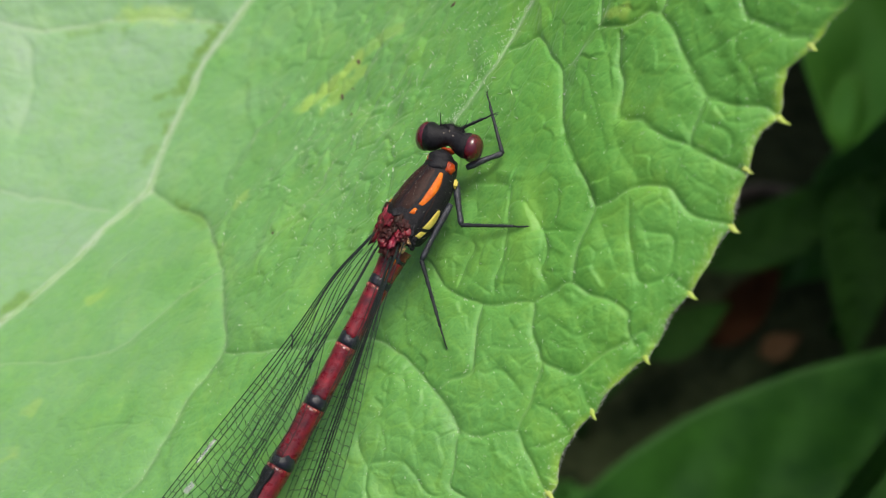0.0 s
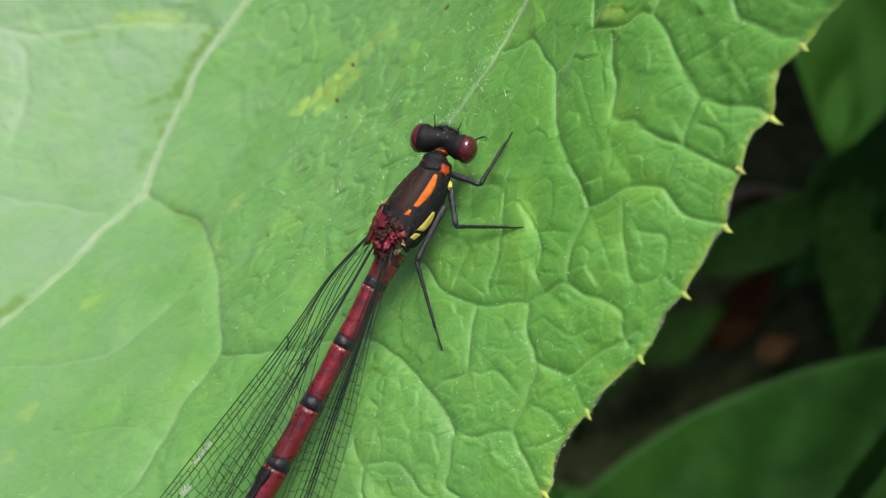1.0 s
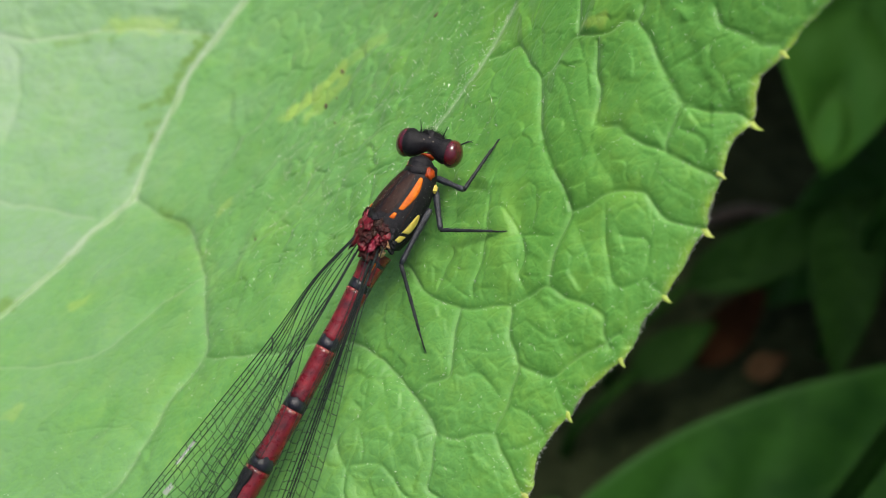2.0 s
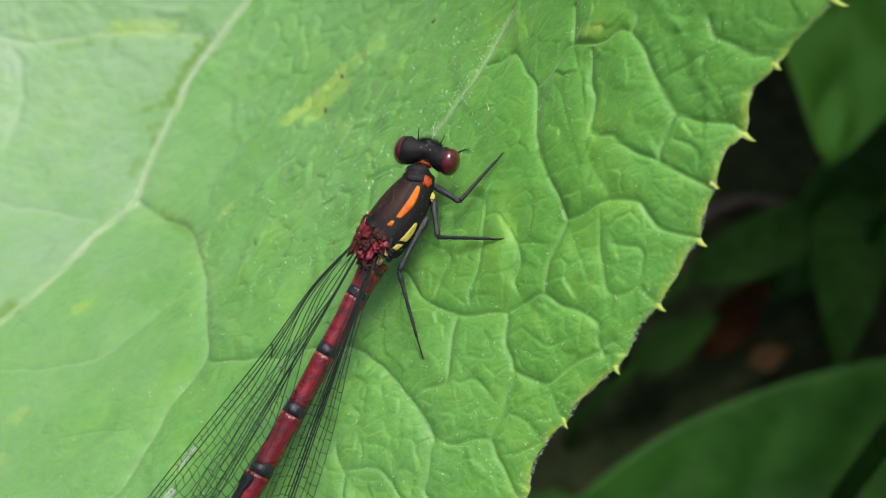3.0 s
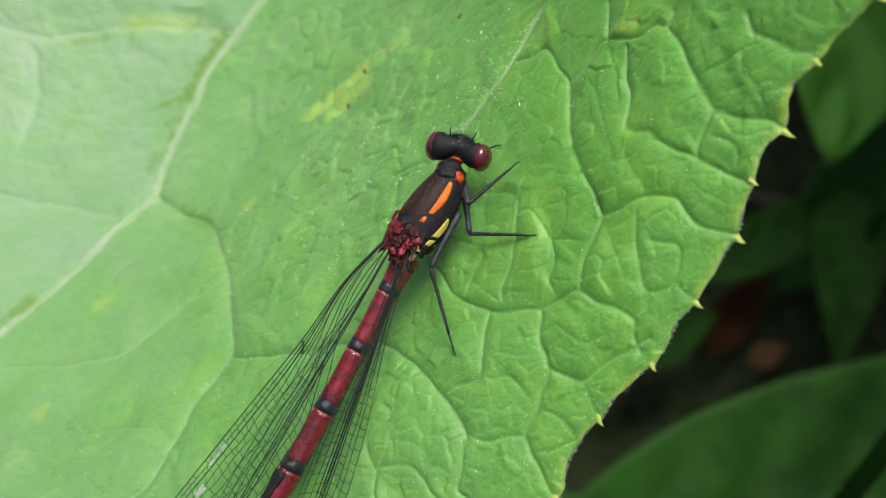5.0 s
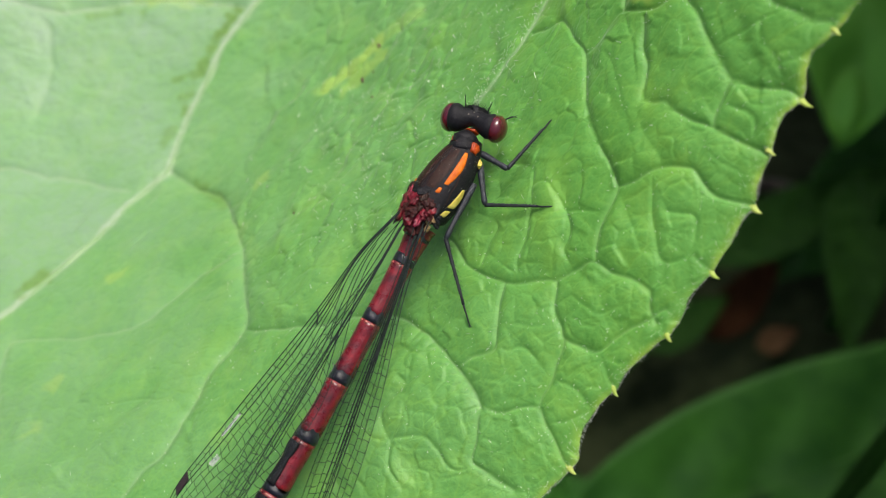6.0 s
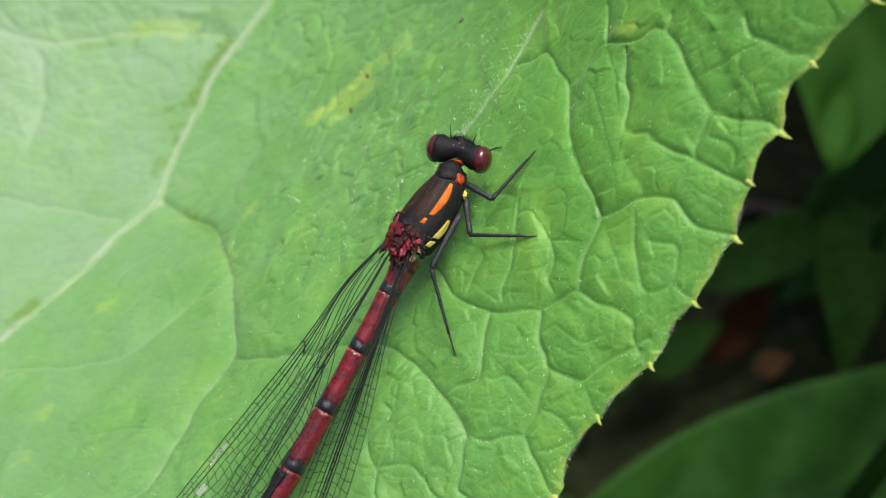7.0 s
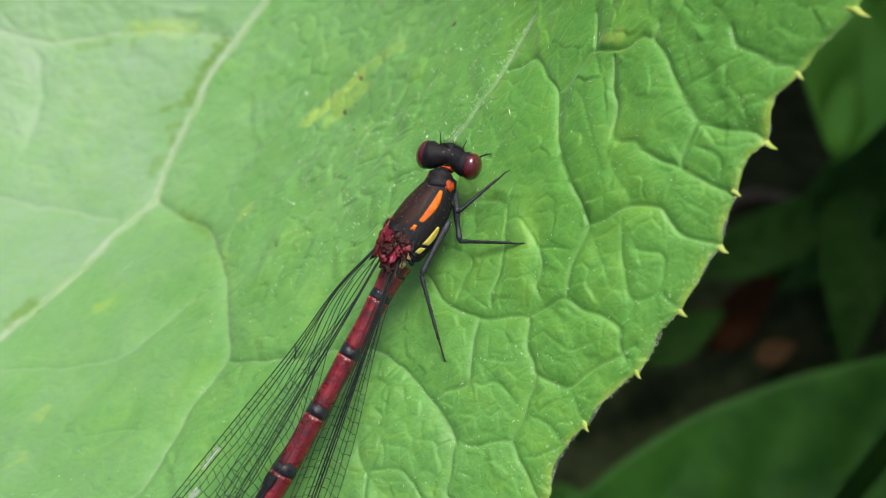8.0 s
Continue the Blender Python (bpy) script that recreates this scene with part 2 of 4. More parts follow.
def blob(bm, centre, size, turn=(0, 0, 0), wobble=0.0, seed=0, u=24, v=16):
    """A rounded lump with half-axes size, in mm, and an uneven skin."""
    m = Matrix.LocRotScale(Vector(centre), Euler([radians(a) for a in turn]), Vector(size))
    made = bmesh.ops.create_uvsphere(bm, u_segments=u, v_segments=v, radius=1.0)["verts"]
    for w in made:
        c = w.co.copy()
        if wobble:
            c *= 1 + wobble * noise.noise(c * 1.7 + Vector((seed, seed * 2.3, 1)))
        w.co = (m @ c) * MM
    return bm


# ---- the leaf that carries the damselfly ----
LEAF_FRAME = Matrix(((0.82012, 0.0, -0.57219, 0.0), (-0.07734, 0.99082, -0.11085, 0.0), (0.56694, 0.13516, 0.81260, 0.29920), (0, 0, 0, 1)))


def sag(u, v):
    """Height of the blade's broad curve over its mean plane, in mm."""
    u = np.clip(u, -64, 33) / 30
    v = np.clip(v, -24, 54) / 30
    return (0.544 + 1.849 * u + 0.582 * v + 1.608 * u * u + 12.176 * u * v - 7.512 * v * v - 1.311 * u ** 3 + 4.879 * u * u * v - 6.063 * u * v * v + 3.854 * v ** 3)


STROKES = []


def vein(deep, wide, pale, *pts):
    """A furrow: how deep and wide its trough is, how pale its rib, and its way over the blade, in mm."""
    STROKES.append((deep, wide, pale, spline(pts, 4 * len(pts))))


vein(0.42, 1.3, 0.38, (-19.9, 41.1), (-22.5, 38.3), (-24.4, 35.8), (-26.7, 33.0), (-28.9, 30.1), (-30.7, 25.5), (-32.2, 21.3), (-32.8, 17.0), (-35.1, 14.4), (-37.2, 11.1), (-39.9, 8.0), (-42.1, 5.4), (-44.2, 2.9))
vein(0.62, 1.0, 0.1, (-32.8, 17.0), (-30.6, 15.2), (-28.1, 13.5), (-25.6, 11.8), (-23.7, 8.8), (-21.8, 5.3), (-20.4, 1.6), (-19.7, -1.1), (-19.5, -2.9), (-20.8, -4.8), (-22.3, -7.0), (-23.5, -9.7), (-24.7, -11.9), (-26.5, -13.6), (-28.3, -15.9))
vein(0.45, 1.3, 0.2, (-27.0, 34.0), (-30.1, 35.1), (-34.2, 35.9), (-37.2, 36.0), (-40.2, 35.8), (-41.9, 35.5), (-43.8, 35.4), (-46.5, 36.2), (-49.2, 37.2), (-55.1, 39.6), (-60.7, 42.2))
vein(0.3, 1.2, 0.07, (-49.7, 42.9), (-46.4, 37.6), (-44.6, 34.2), (-44.4, 31.8), (-44.7, 28.3), (-45.5, 24.8))
vein(0.45, 1.3, 0.15, (-36.2, 15.3), (-40.2, 17.0), (-43.4, 18.0), (-46.5, 19.1), (-49.2, 19.5))
vein(0.35, 0.9, 0.1, (-21.5, 4.9), (-24.7, 3.9), (-27.2, 2.1), (-29.7, -0.0), (-31.8, -0.3), (-36.0, -0.1), (-40.8, 0.4), (-42.1, -0.2), (-41.5, -3.5), (-39.7, -8.8))
vein(0.16, 0.28, 0, (-43.4, 4.2), (-41.6, 0.5))
vein(0.16, 0.28, 0, (-23.1, -7.8), (-27.5, -7.2), (-31.0, -7.1))
vein(0.16, 0.28, 0, (-27.5, 12.4), (-30.5, 10.8), (-33.3, 9.1), (-34.0, 6.3))
vein(0.55, 0.8, 0.08, (-19.5, -2.9), (-16.2, -3.6), (-12.6, -4.2), (-8.6, -4.5), (-4.9, -5.6), (-3.0, -7.4), (-1.3, -9.6), (-0.4, -11.6), (-0.1, -12.7))
vein(0.38, 0.45, 0.05, (-0.1, -12.7), (1.5, -13.0), (2.6, -13.1), (3.8, -13.1), (4.1, -14.3), (4.4, -15.2), (4.5, -16.5))
vein(0.38, 0.45, 0.05, (-0.1, -12.7), (-0.5, -14.2), (-1.1, -15.7), (0.0, -16.6), (1.2, -17.7))
vein(0.38, 0.45, 0.05, (-1.1, -9.9), (-0.1, -9.5), (1.0, -9.4), (1.7, -9.1), (2.1, -7.6), (2.4, -6.4), (2.9, -5.2))
vein(0.16, 0.28, 0, (1.7, -9.1), (2.6, -9.5), (3.5, -9.5), (4.2, -10.0), (4.9, -11.2), (5.1, -11.7))
vein(0.38, 0.45, 0.05, (2.9, -5.2), (1.5, -4.3), (0.2, -3.2), (-0.6, -1.5), (-1.5, -0.6))
vein(0.38, 0.45, 0.05, (2.9, -5.2), (4.7, -5.6), (6.6, -6.0), (6.3, -7.5), (6.4, -8.9), (6.4, -9.6), (7.4, -10.1), (8.4, -10.6), (9.4, -10.2), (10.8, -9.8), (11.9, -9.5), (13.2, -9.3))
vein(0.16, 0.28, 0, (8.4, -10.6), (8.5, -11.6), (8.6, -12.4), (9.0, -12.8))
vein(0.38, 0.45, 0.05, (6.4, -9.6), (5.8, -10.5), (5.1, -11.7), (4.2, -12.5), (3.8, -13.1))
vein(0.16, 0.28, 0, (5.1, -11.7), (6.3, -12.4), (6.9, -13.3), (6.9, -13.9), (5.4, -14.2), (4.1, -14.2))
vein(0.38, 0.45, 0.05, (6.6, -6.0), (8.3, -5.7), (9.5, -5.6), (10.7, -6.6), (12.4, -8.0), (12.3, -8.8), (12.4, -9.8))
vein(0.38, 0.45, 0.05, (11.8, -1.5), (11.3, -2.4), (10.5, -3.6), (9.7, -5.5))
vein(0.38, 0.45, 0.05, (11.8, -1.5), (13.1, -1.5), (14.7, -1.4), (16.5, -1.9), (17.1, -2.2), (17.4, -3.1), (17.7, -3.8), (18.6, -4.4), (19.6, -5.0))
vein(0.38, 0.45, 0.05, (11.8, -1.5), (11.6, -0.4), (11.1, 1.7), (10.6, 3.6), (10.6, 5.6), (10.9, 8.5), (10.1, 10.1), (9.0, 12.4), (7.5, 12.5), (6.2, 12.8))
vein(0.42, 0.6, 0.2, (8.7, 16.4), (7.0, 14.4), (5.1, 12.5), (3.0, 10.9), (1.4, 9.7), (-0.4, 8.6))
vein(0.38, 0.45, 0.05, (10.9, 8.5), (12.2, 8.9), (13.4, 9.7), (14.1, 9.8), (16.0, 8.8), (17.7, 8.7), (18.7, 8.3), (19.4, 9.0))
vein(0.38, 0.45, 0.05, (14.1, 9.8), (14.5, 11.3), (14.7, 12.5))
vein(0.38, 0.45, 0.05, (18.7, 8.3), (19.4, 6.0), (19.9, 4.1), (20.2, 2.4), (20.4, 1.9), (21.5, 1.2), (23.2, 0.4), (24.1, -0.5))
vein(0.38, 0.45, 0.05, (15.7, 8.4), (15.4, 6.5), (15.0, 4.3), (14.8, 3.2), (16.0, 2.5), (16.5, 1.4), (17.6, 0.5), (18.6, -0.2), (19.3, -0.9), (20.4, -1.8), (21.4, -2.6))
vein(0.38, 0.45, 0.05, (20.4, 1.9), (19.8, 1.2), (19.0, 0.4), (18.7, -0.3))
vein(0.38, 0.45, 0.05, (23.8, 6.2), (24.0, 5.1), (24.7, 4.4), (25.5, 3.4), (26.0, 2.9), (26.9, 2.6))
vein(0.16, 0.28, 0, (24.7, 4.4), (23.1, 4.3), (21.1, 4.2), (19.9, 4.1))
vein(0.16, 0.28, 0, (23.1, 4.3), (22.8, 3.3), (23.4, 2.2), (23.4, 1.1))
vein(0.16, 0.28, 0, (10.8, -2.8), (9.4, -2.3), (8.0, -1.8), (7.7, -0.9), (7.3, 0.3), (6.0, 0.5), (5.7, -0.6), (5.2, -2.0), (4.0, -4.7))
vein(0.16, 0.28, 0, (6.0, 0.5), (6.0, 1.8), (3.4, 3.3))
vein(0.16, 0.28, 0, (8.0, -1.8), (8.2, -3.3), (7.6, -4.2), (7.8, -5.4))
vein(0.16, 0.28, 0, (14.3, -1.5), (13.9, -3.3), (13.7, -4.6), (13.6, -6.2), (13.9, -6.9), (15.2, -6.7), (16.0, -5.8), (16.2, -4.6), (14.8, -4.0))
vein(0.16, 0.28, 0, (12.4, -8.0), (13.2, -7.7), (13.9, -6.9))
vein(0.16, 0.28, 0, (1.4, 0.1), (2.9, -1.2), (2.1, -2.2), (1.1, -3.9))
vein(0.16, 0.28, 0, (-5.3, -9.8), (-5.0, -10.4), (-5.9, -11.2), (-6.8, -11.8), (-6.7, -12.9), (-6.2, -14.1), (-6.6, -15.5), (-6.0, -16.9))
vein(0.16, 0.28, 0, (-6.1, -13.7), (-4.1, -13.7), (-3.3, -14.5), (-2.4, -16.0), (-1.7, -16.2), (-1.1, -15.7))
vein(0.16, 0.28, 0, (19.7, 0.7), (20.9, -0.1), (21.2, -0.8), (20.6, -1.7))
vein(0.16, 0.28, 0, (17.1, -2.2), (17.8, -1.3), (18.6, -0.2))
vein(0.16, 0.28, 0, (-5.0, -10.4), (-3.4, -9.6), (-2.0, -8.6))
vein(0.16, 0.28, 0, (15.6, -6.8), (16.1, -7.3), (16.5, -7.8))

vein(0.085, 0.20, 0, (21.5, 7.8), (22.6, 7.1), (23.5, 6.8), (24.0, 4.8))
vein(0.085, 0.20, 0, (21.4, 6.5), (23.0, 5.8), (23.9, 5.5))
vein(0.085, 0.20, 0, (23.5, 2.2), (24.2, 2.0), (24.7, 1.4))
vein(0.085, 0.20, 0, (18.1, -1.6), (19.0, -2.6), (19.6, -3.2))
vein(0.085, 0.20, 0, (16.6, -4.7), (17.1, -4.1), (17.7, -3.9))
vein(0.085, 0.20, 0, (7.2, 0.3), (8.0, 1.0), (9.2, 1.3), (9.8, 0.6), (9.5, 0.0))
vein(0.085, 0.20, 0, (26.9, 5.5), (26.6, 4.8), (27.0, 4.4), (27.7, 3.8))
vein(0.085, 0.20, 0, (16.9, 4.1), (16.6, 3.1), (15.8, 2.6))
vein(0.085, 0.20, 0, (13.3, 4.6), (13.3, 2.9), (13.5, 1.3))
vein(0.085, 0.20, 0, (24.7, 4.3), (25.1, 4.9), (25.1, 5.5))
vein(0.085, 0.20, 0, (21.1, 2.5), (22.1, 2.5), (23.4, 2.2))
vein(0.085, 0.20, 0, (13.5, 1.3), (15.1, 1.2), (16.4, 1.5))
vein(0.085, 0.20, 0, (12.6, 7.6), (12.9, 6.6), (13.3, 4.6))
vein(0.085, 0.20, 0, (2.1, -7.7), (3.5, -8.0), (4.5, -8.4), (6.5, -8.5))
vein(0.085, 0.20, 0, (6.5, -8.4), (7.5, -8.6), (8.1, -9.1), (9.6, -9.6), (10.1, -10.0))
vein(0.085, 0.20, 0, (2.4, -9.6), (2.3, -10.7), (2.8, -11.5), (3.5, -11.2))
vein(0.085, 0.20, 0, (0.5, -11.0), (1.0, -9.7))
vein(0.085, 0.20, 0, (-2.3, -5.0), (-2.4, -5.8), (-1.5, -6.5), (-0.1, -8.0), (-0.1, -9.1))
vein(0.085, 0.20, 0, (-5.0, -11.6), (-4.9, -12.6), (-5.2, -13.6))
vein(0.085, 0.20, 0, (2.0, -13.1), (2.1, -13.7), (1.5, -14.5), (1.5, -15.3), (0.4, -15.6))
vein(0.085, 0.20, 0, (10.2, -10.2), (10.3, -10.8), (10.4, -11.2))
vein(0.085, 0.20, 0, (11.0, -10.1), (11.2, -10.7))
vein(0.085, 0.20, 0, (5.9, -4.8), (5.6, -5.6))
vein(0.085, 0.20, 0, (3.6, -6.0), (3.5, -7.2), (3.5, -8.0))
vein(0.085, 0.20, 0, (7.6, -7.2), (8.7, -8.3), (9.2, -8.6), (10.6, -8.7))
vein(0.085, 0.20, 0, (3.0, -13.6), (3.3, -14.6), (4.0, -15.2))
vein(0.085, 0.20, 0, (-32.0, 0.1), (-30.4, 0.9), (-28.8, 1.6), (-26.4, 3.1), (-24.6, 4.5), (-22.2, 4.7))
vein(0.085, 0.20, 0, (-36.3, 11.7), (-34.0, 11.0), (-31.7, 11.0), (-29.0, 11.7))
vein(0.085, 0.20, 0, (-31.9, -0.2), (-31.5, -1.2), (-33.8, -3.9), (-33.1, -5.3))
vein(0.085, 0.20, 0, (-34.3, -7.9), (-33.4, -6.7), (-31.8, -6.9), (-31.9, -8.8))
vein(0.085, 0.20, 0, (-27.6, -4.6), (-27.6, -6.2), (-28.0, -7.0))
vein(0.085, 0.20, 0, (-32.7, 3.8), (-31.1, 5.4), (-28.7, 5.1), (-26.3, 3.7))

MARGIN = [(1.4, -19.2), (3.0, -17.9), (4.3, -17.1), (5.3, -16.4), (5.8, -15.5), (6.3, -14.8), (7.3, -13.8), (8.2, -13.2), (9.0, -12.8),
          (9.9, -12.0), (10.8, -11.5), (12.0, -10.9), (13.0, -10.5), (14.0, -9.6), (15.0, -8.6), (16.1, -7.9), (17.0, -7.2), (18.2, -6.2),
          (19.1, -5.4), (20.0, -4.7), (20.7, -3.5), (21.7, -2.5), (22.2, -1.5), (23.0, -0.8), (23.7, -0.5), (24.3, 0.0), (24.7, 0.9),
          (25.4, 1.6), (26.4, 1.9), (27.5, 2.5), (28.3, 3.0), (29.1, 3.2), (30.9, 3.9)]
FAR_RIM = [(-62, -46), (-40, -41), (-20, -33), (-6, -24.5)], [(36, 8), (43, 20), (43, 40), (34, 60), (15, 75), (-15, 85)]
BACK_RIM = [(-62, -46), (-82, -35), (-95, 0), (-92, 40), (-60, 70), (-15, 85)]


def cells(x, y, size, seed):
    """Distance to the border of a jittered cell network."""
    rng = np.random.default_rng(seed)
    jit = rng.random((400, 400, 2))
    i, j = np.floor(x / size).astype(int), np.floor(y / size).astype(int)
    d = []
    for a in (-1, 0, 1):
        for b in (-1, 0, 1):
            o = jit[(i + a) % 400, (j + b) % 400]
            d.append(np.hypot((i + a + o[..., 0]) * size - x, (j + b + o[..., 1]) * size - y))
    d = np.sort(np.array(d), 0)
    return d[1] - d[0]


def facets(x, y, size, seed):
    """Distance to the border of a cell network, and the height of a random slope across each cell."""
    rng = np.random.default_rng(seed)
    jit, slope = rng.random((400, 400, 2)), rng.normal(0, 1, (400, 400, 2))
    i, j = np.floor(x / size).astype(int), np.floor(y / size).astype(int)
    first, second, tilt = np.full_like(x, 1e9), np.full_like(x, 1e9), np.zeros_like(x)
    for a in (-1, 0, 1):
        for b in (-1, 0, 1):
            o, g = jit[(i + a) % 400, (j + b) % 400], slope[(i + a) % 400, (j + b) % 400]
            dx, dy = x - (i + a + o[..., 0]) * size, y - (j + b + o[..., 1]) * size
            d = np.hypot(dx, dy)
            near = d < first
            second = np.where(near, first, np.minimum(second, d))
            tilt = np.where(near, g[..., 0] * dx + g[..., 1] * dy, tilt)
            first = np.where(near, d, first)
    return second - first, tilt


def waves(x, y, size, seed):
    """Smooth value noise, -1 to 1."""
    rng = np.random.default_rng(seed)
    g = rng.random((300, 300)) * 2 - 1
    x, y = x / size, y / size
    i, j = np.floor(x).astype(int), np.floor(y).astype(int)
    s, t = x - i, y - j
    s, t = s * s * (3 - 2 * s), t * t * (3 - 2 * t)
    i, j = i % 300, j % 300
    k, l = (i + 1) % 300, (j + 1) % 300
    return (g[i, j] * (1 - s) + g[k, j] * s) * (1 - t) + (g[i, l] * (1 - s) + g[k, l] * s) * t


def relief(u, v):
    """Height of the quilted blade over its mean plane, and its rib, netting and blotch masks."""
    wu, wv = u + 0.16 * waves(u, v, 1.3, 1), v + 0.16 * waves(u, v, 1.3, 2)
    z, rib, near = sag(u, v), np.zeros_like(u), np.full_like(u, 9.0)
    trough, ridge = np.zeros_like(u), np.zeros_like(u)
    for deep, wide, pale, pts in STROKES:
        deep = deep * (1.25 if wide >= 0.8 else 1.0)
        lo, hi = pts.min(0) - 5, pts.max(0) + 5
        k = np.where((u > lo[0]) & (u < hi[0]) & (v > lo[1]) & (v < hi[1]))[0]
        d = np.full(len(k), 9.0)
        for a, b in zip(pts, pts[1:]):
            ab = b - a
            t = np.clip(((wu[k] - a[0]) * ab[0] + (wv[k] - a[1]) * ab[1]) / (ab @ ab + 1e-9), 0, 1)
            d = np.minimum(d, np.hypot(wu[k] - a[0] - t * ab[0], wv[k] - a[1] - t * ab[1]))
        sharp = min(0.06, 0.22 * deep) * np.exp(-(d / 0.11) ** 2)
        trough[k] = np.maximum(trough[k], deep * (0.62 * np.exp(-d / (1.7 * wide)) + 0.22 * np.exp(-d / (0.35 * wide))) + 1.3 * sharp)
        ridge[k] = np.maximum(ridge[k], (min(1, deep * 2) if pale else 0.22) * np.exp(-(d / 0.08) ** 2))
        if pale > 0:
            r = np.exp(-(d / pale) ** 4)
            rib[k] = np.maximum(rib[k], r * min(1, pale * 2.2))
        near[k] = np.minimum(near[k], d)
    z = z - trough
    z = z + rib * 0.10 + ridge * 0.03
    fade = np.clip(near / 0.6, 0, 1)
    coarse, small = cells(wu + 0.5 * waves(u, v, 4.0, 51), wv, 2.3, 3), cells(wu + 0.1 * waves(u, v, 0.5, 8), wv, 0.75, 4)
    net = np.exp(-coarse / 0.16)
    calm = np.clip((u + 26) / 16, 0.65, 1) * np.clip((u + 62) / 12, 0, 1)
    big = cells(wu * 0.8, wv, 3.6, 14)
    z = z - np.clip((u + 62) / 12, 0, 1) * (1 - calm) * fade * 0.05 * np.exp(-big / 0.5)
    plate, tilt = facets(wu + 0.22 * waves(u, v, 0.8, 52), wv + 0.22 * waves(u, v, 0.8, 53), 1.6, 15)
    edge = np.clip(plate / 0.25, 0, 1)
    z = z + calm * fade * (0.034 * (1 - np.exp(-plate / 0.30)) - 0.040 * np.exp(-plate / 0.07) + 0.042 * tilt * edge + 0.020 * (1 - np.exp(-small / 0.16)))
    z = z - calm * fade * 0.034 * np.exp(-coarse / 0.09)
    pane, lean = facets(wu + 1.2 * waves(u, v, 5.0, 54), wv + 1.2 * waves(u, v, 5.0, 55), 5.5, 17)
    z = z + 0.040 * lean * np.clip(pane / 1.6, 0, 1)
    by_rim = np.exp(-np.clip(rim_at(v) - u, 0, 60) / 6) * (v < 12)
    z = z - by_rim * fade * 0.05 * np.exp(-cells(wu, wv, 1.7, 91) / 0.10)
    along, across = 0.5 * wu + 0.86 * wv, 0.86 * wu - 0.5 * wv
    lump = cells(along * 0.72 + 0.4 * waves(u, v, 1.1, 71), across + 0.4 * waves(u, v, 1.1, 72), 1.9, 33)
    rough = np.clip((4 - u) / 8, 0, 1) * np.clip((u + 27) / 9, 0.30, 1) * np.clip((v + 1) / 5, 0.35, 1)
    z = z + rough * 0.26 * (np.clip(waves(u, v, 2.6, 73) + 0.75, 0.1, 1)) * (1 - np.exp(-lump / 0.20))
    z = z + 0.10 * waves(u, v, 6.0, 5) + 0.03 * waves(u, v, 1.4, 6)
    def stains(spots, spread=1.0):
        out = np.zeros_like(u)
        for a, b, w, much in spots:
            a, b = np.array(a), np.array(b)
            ab = b - a
            t = np.clip(((wu - a[0]) * ab[0] + (wv - a[1]) * ab[1]) / (ab @ ab), 0, 1)
            d = np.hypot(wu - a[0] - t * ab[0], wv - a[1] - t * ab[1]) + 0.55 * waves(u, v, 0.7, 7)
            out = np.maximum(out, much * np.clip(1.4 - d / (w * spread), 0, 1) ** 1.2)
        return out
    blot = stains((((-16.3, 20.2), (-10.4, 22.4), 0.85, 0.75), ((-13.8, 19.2), (-10.1, 20.8), 0.8, 0.5), ((-9.1, 23.2), (-6.2, 23.1), 0.6, 0.32),
                   ((-36.0, 36.4), (-31.0, 35.9), 0.75, 0.5), ((14.6, 10.2), (16.6, 9.5), 0.35, 0.6), ((-21.6, 11.5), (-20.6, 12.8), 0.4, 0.4),
                   ((-34.2, 5.5), (-33.5, 5.8), 0.4, 0.4), ((-37, -8.9), (-36.2, -8.5), 0.5, 0.35), ((-36.2, -4.7), (-35.8, -4.1), 0.4, 0.35)))
    olive = stains((((-27.6, 33.9), (-29.4, 31.0), 0.45, 0.8), ((-29.9, 30.0), (-31.0, 28.0), 0.42, 0.7), ((-31.2, 27.8), (-33.2, 27.0), 0.40, 0.6),
                    ((-32.0, 25.8), (-32.2, 23.8), 0.35, 0.6), ((-33.2, 21.6), (-33.5, 20.2), 0.30, 0.4), ((-28.9, 14.5), (-25.2, 11.0), 0.40, 0.5),
                    ((14.0, 9.9), (14.5, 10.0), 0.25, 0.5), ((13.3, 9.6), (17.7, 8.4), 0.30, 0.2), ((-42.6, 6.0), (-41.4, 7.0), 0.5, 0.7), ((-36.2, 35.6), (-41.0, 35.0), 0.35, 0.4)), 1.5)
    # mask of the painted sky sheen, growing leftwards and up the blade
    sky_sheen = (0.40 * np.clip((9 - u) / 16, 0, 1) + 0.60 * np.clip((-u - 15) / 22, 0, 1)) * (0.75 + 0.25 * waves(u, v, 3.0, 41)) * (0.82 + 0.24 * np.clip((v - 6) / 24, -1, 1))
    # painted brighter past the main rib, dimmer before it, as tilted halves catch light
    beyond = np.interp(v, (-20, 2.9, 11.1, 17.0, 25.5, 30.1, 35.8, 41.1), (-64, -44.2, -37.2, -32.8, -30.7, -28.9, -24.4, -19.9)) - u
    sky_sheen = sky_sheen + 0.26 * np.clip(beyond / 0.7, 0, 1) * np.clip((v + 2) / 6, 0, 1) - 0.07 * np.clip(1 + beyond / 7, 0, 1) * (beyond < 0)
    sky_sheen = np.clip(sky_sheen, 0, 1.4)
    return z, rib, net * fade * 0.4 * calm, blot * 0.8, ridge * 0.12, sky_sheen * 0.68, olive * 0.95


def rim_at(v):
    low, high = FAR_RIM
    p = np.array(low + MARGIN + high)
    return np.interp(v, p[:, 1], p[:, 0])


def back_at(v):
    p = np.array(BACK_RIM)
    return np.interp(v, p[:, 1], p[:, 0])


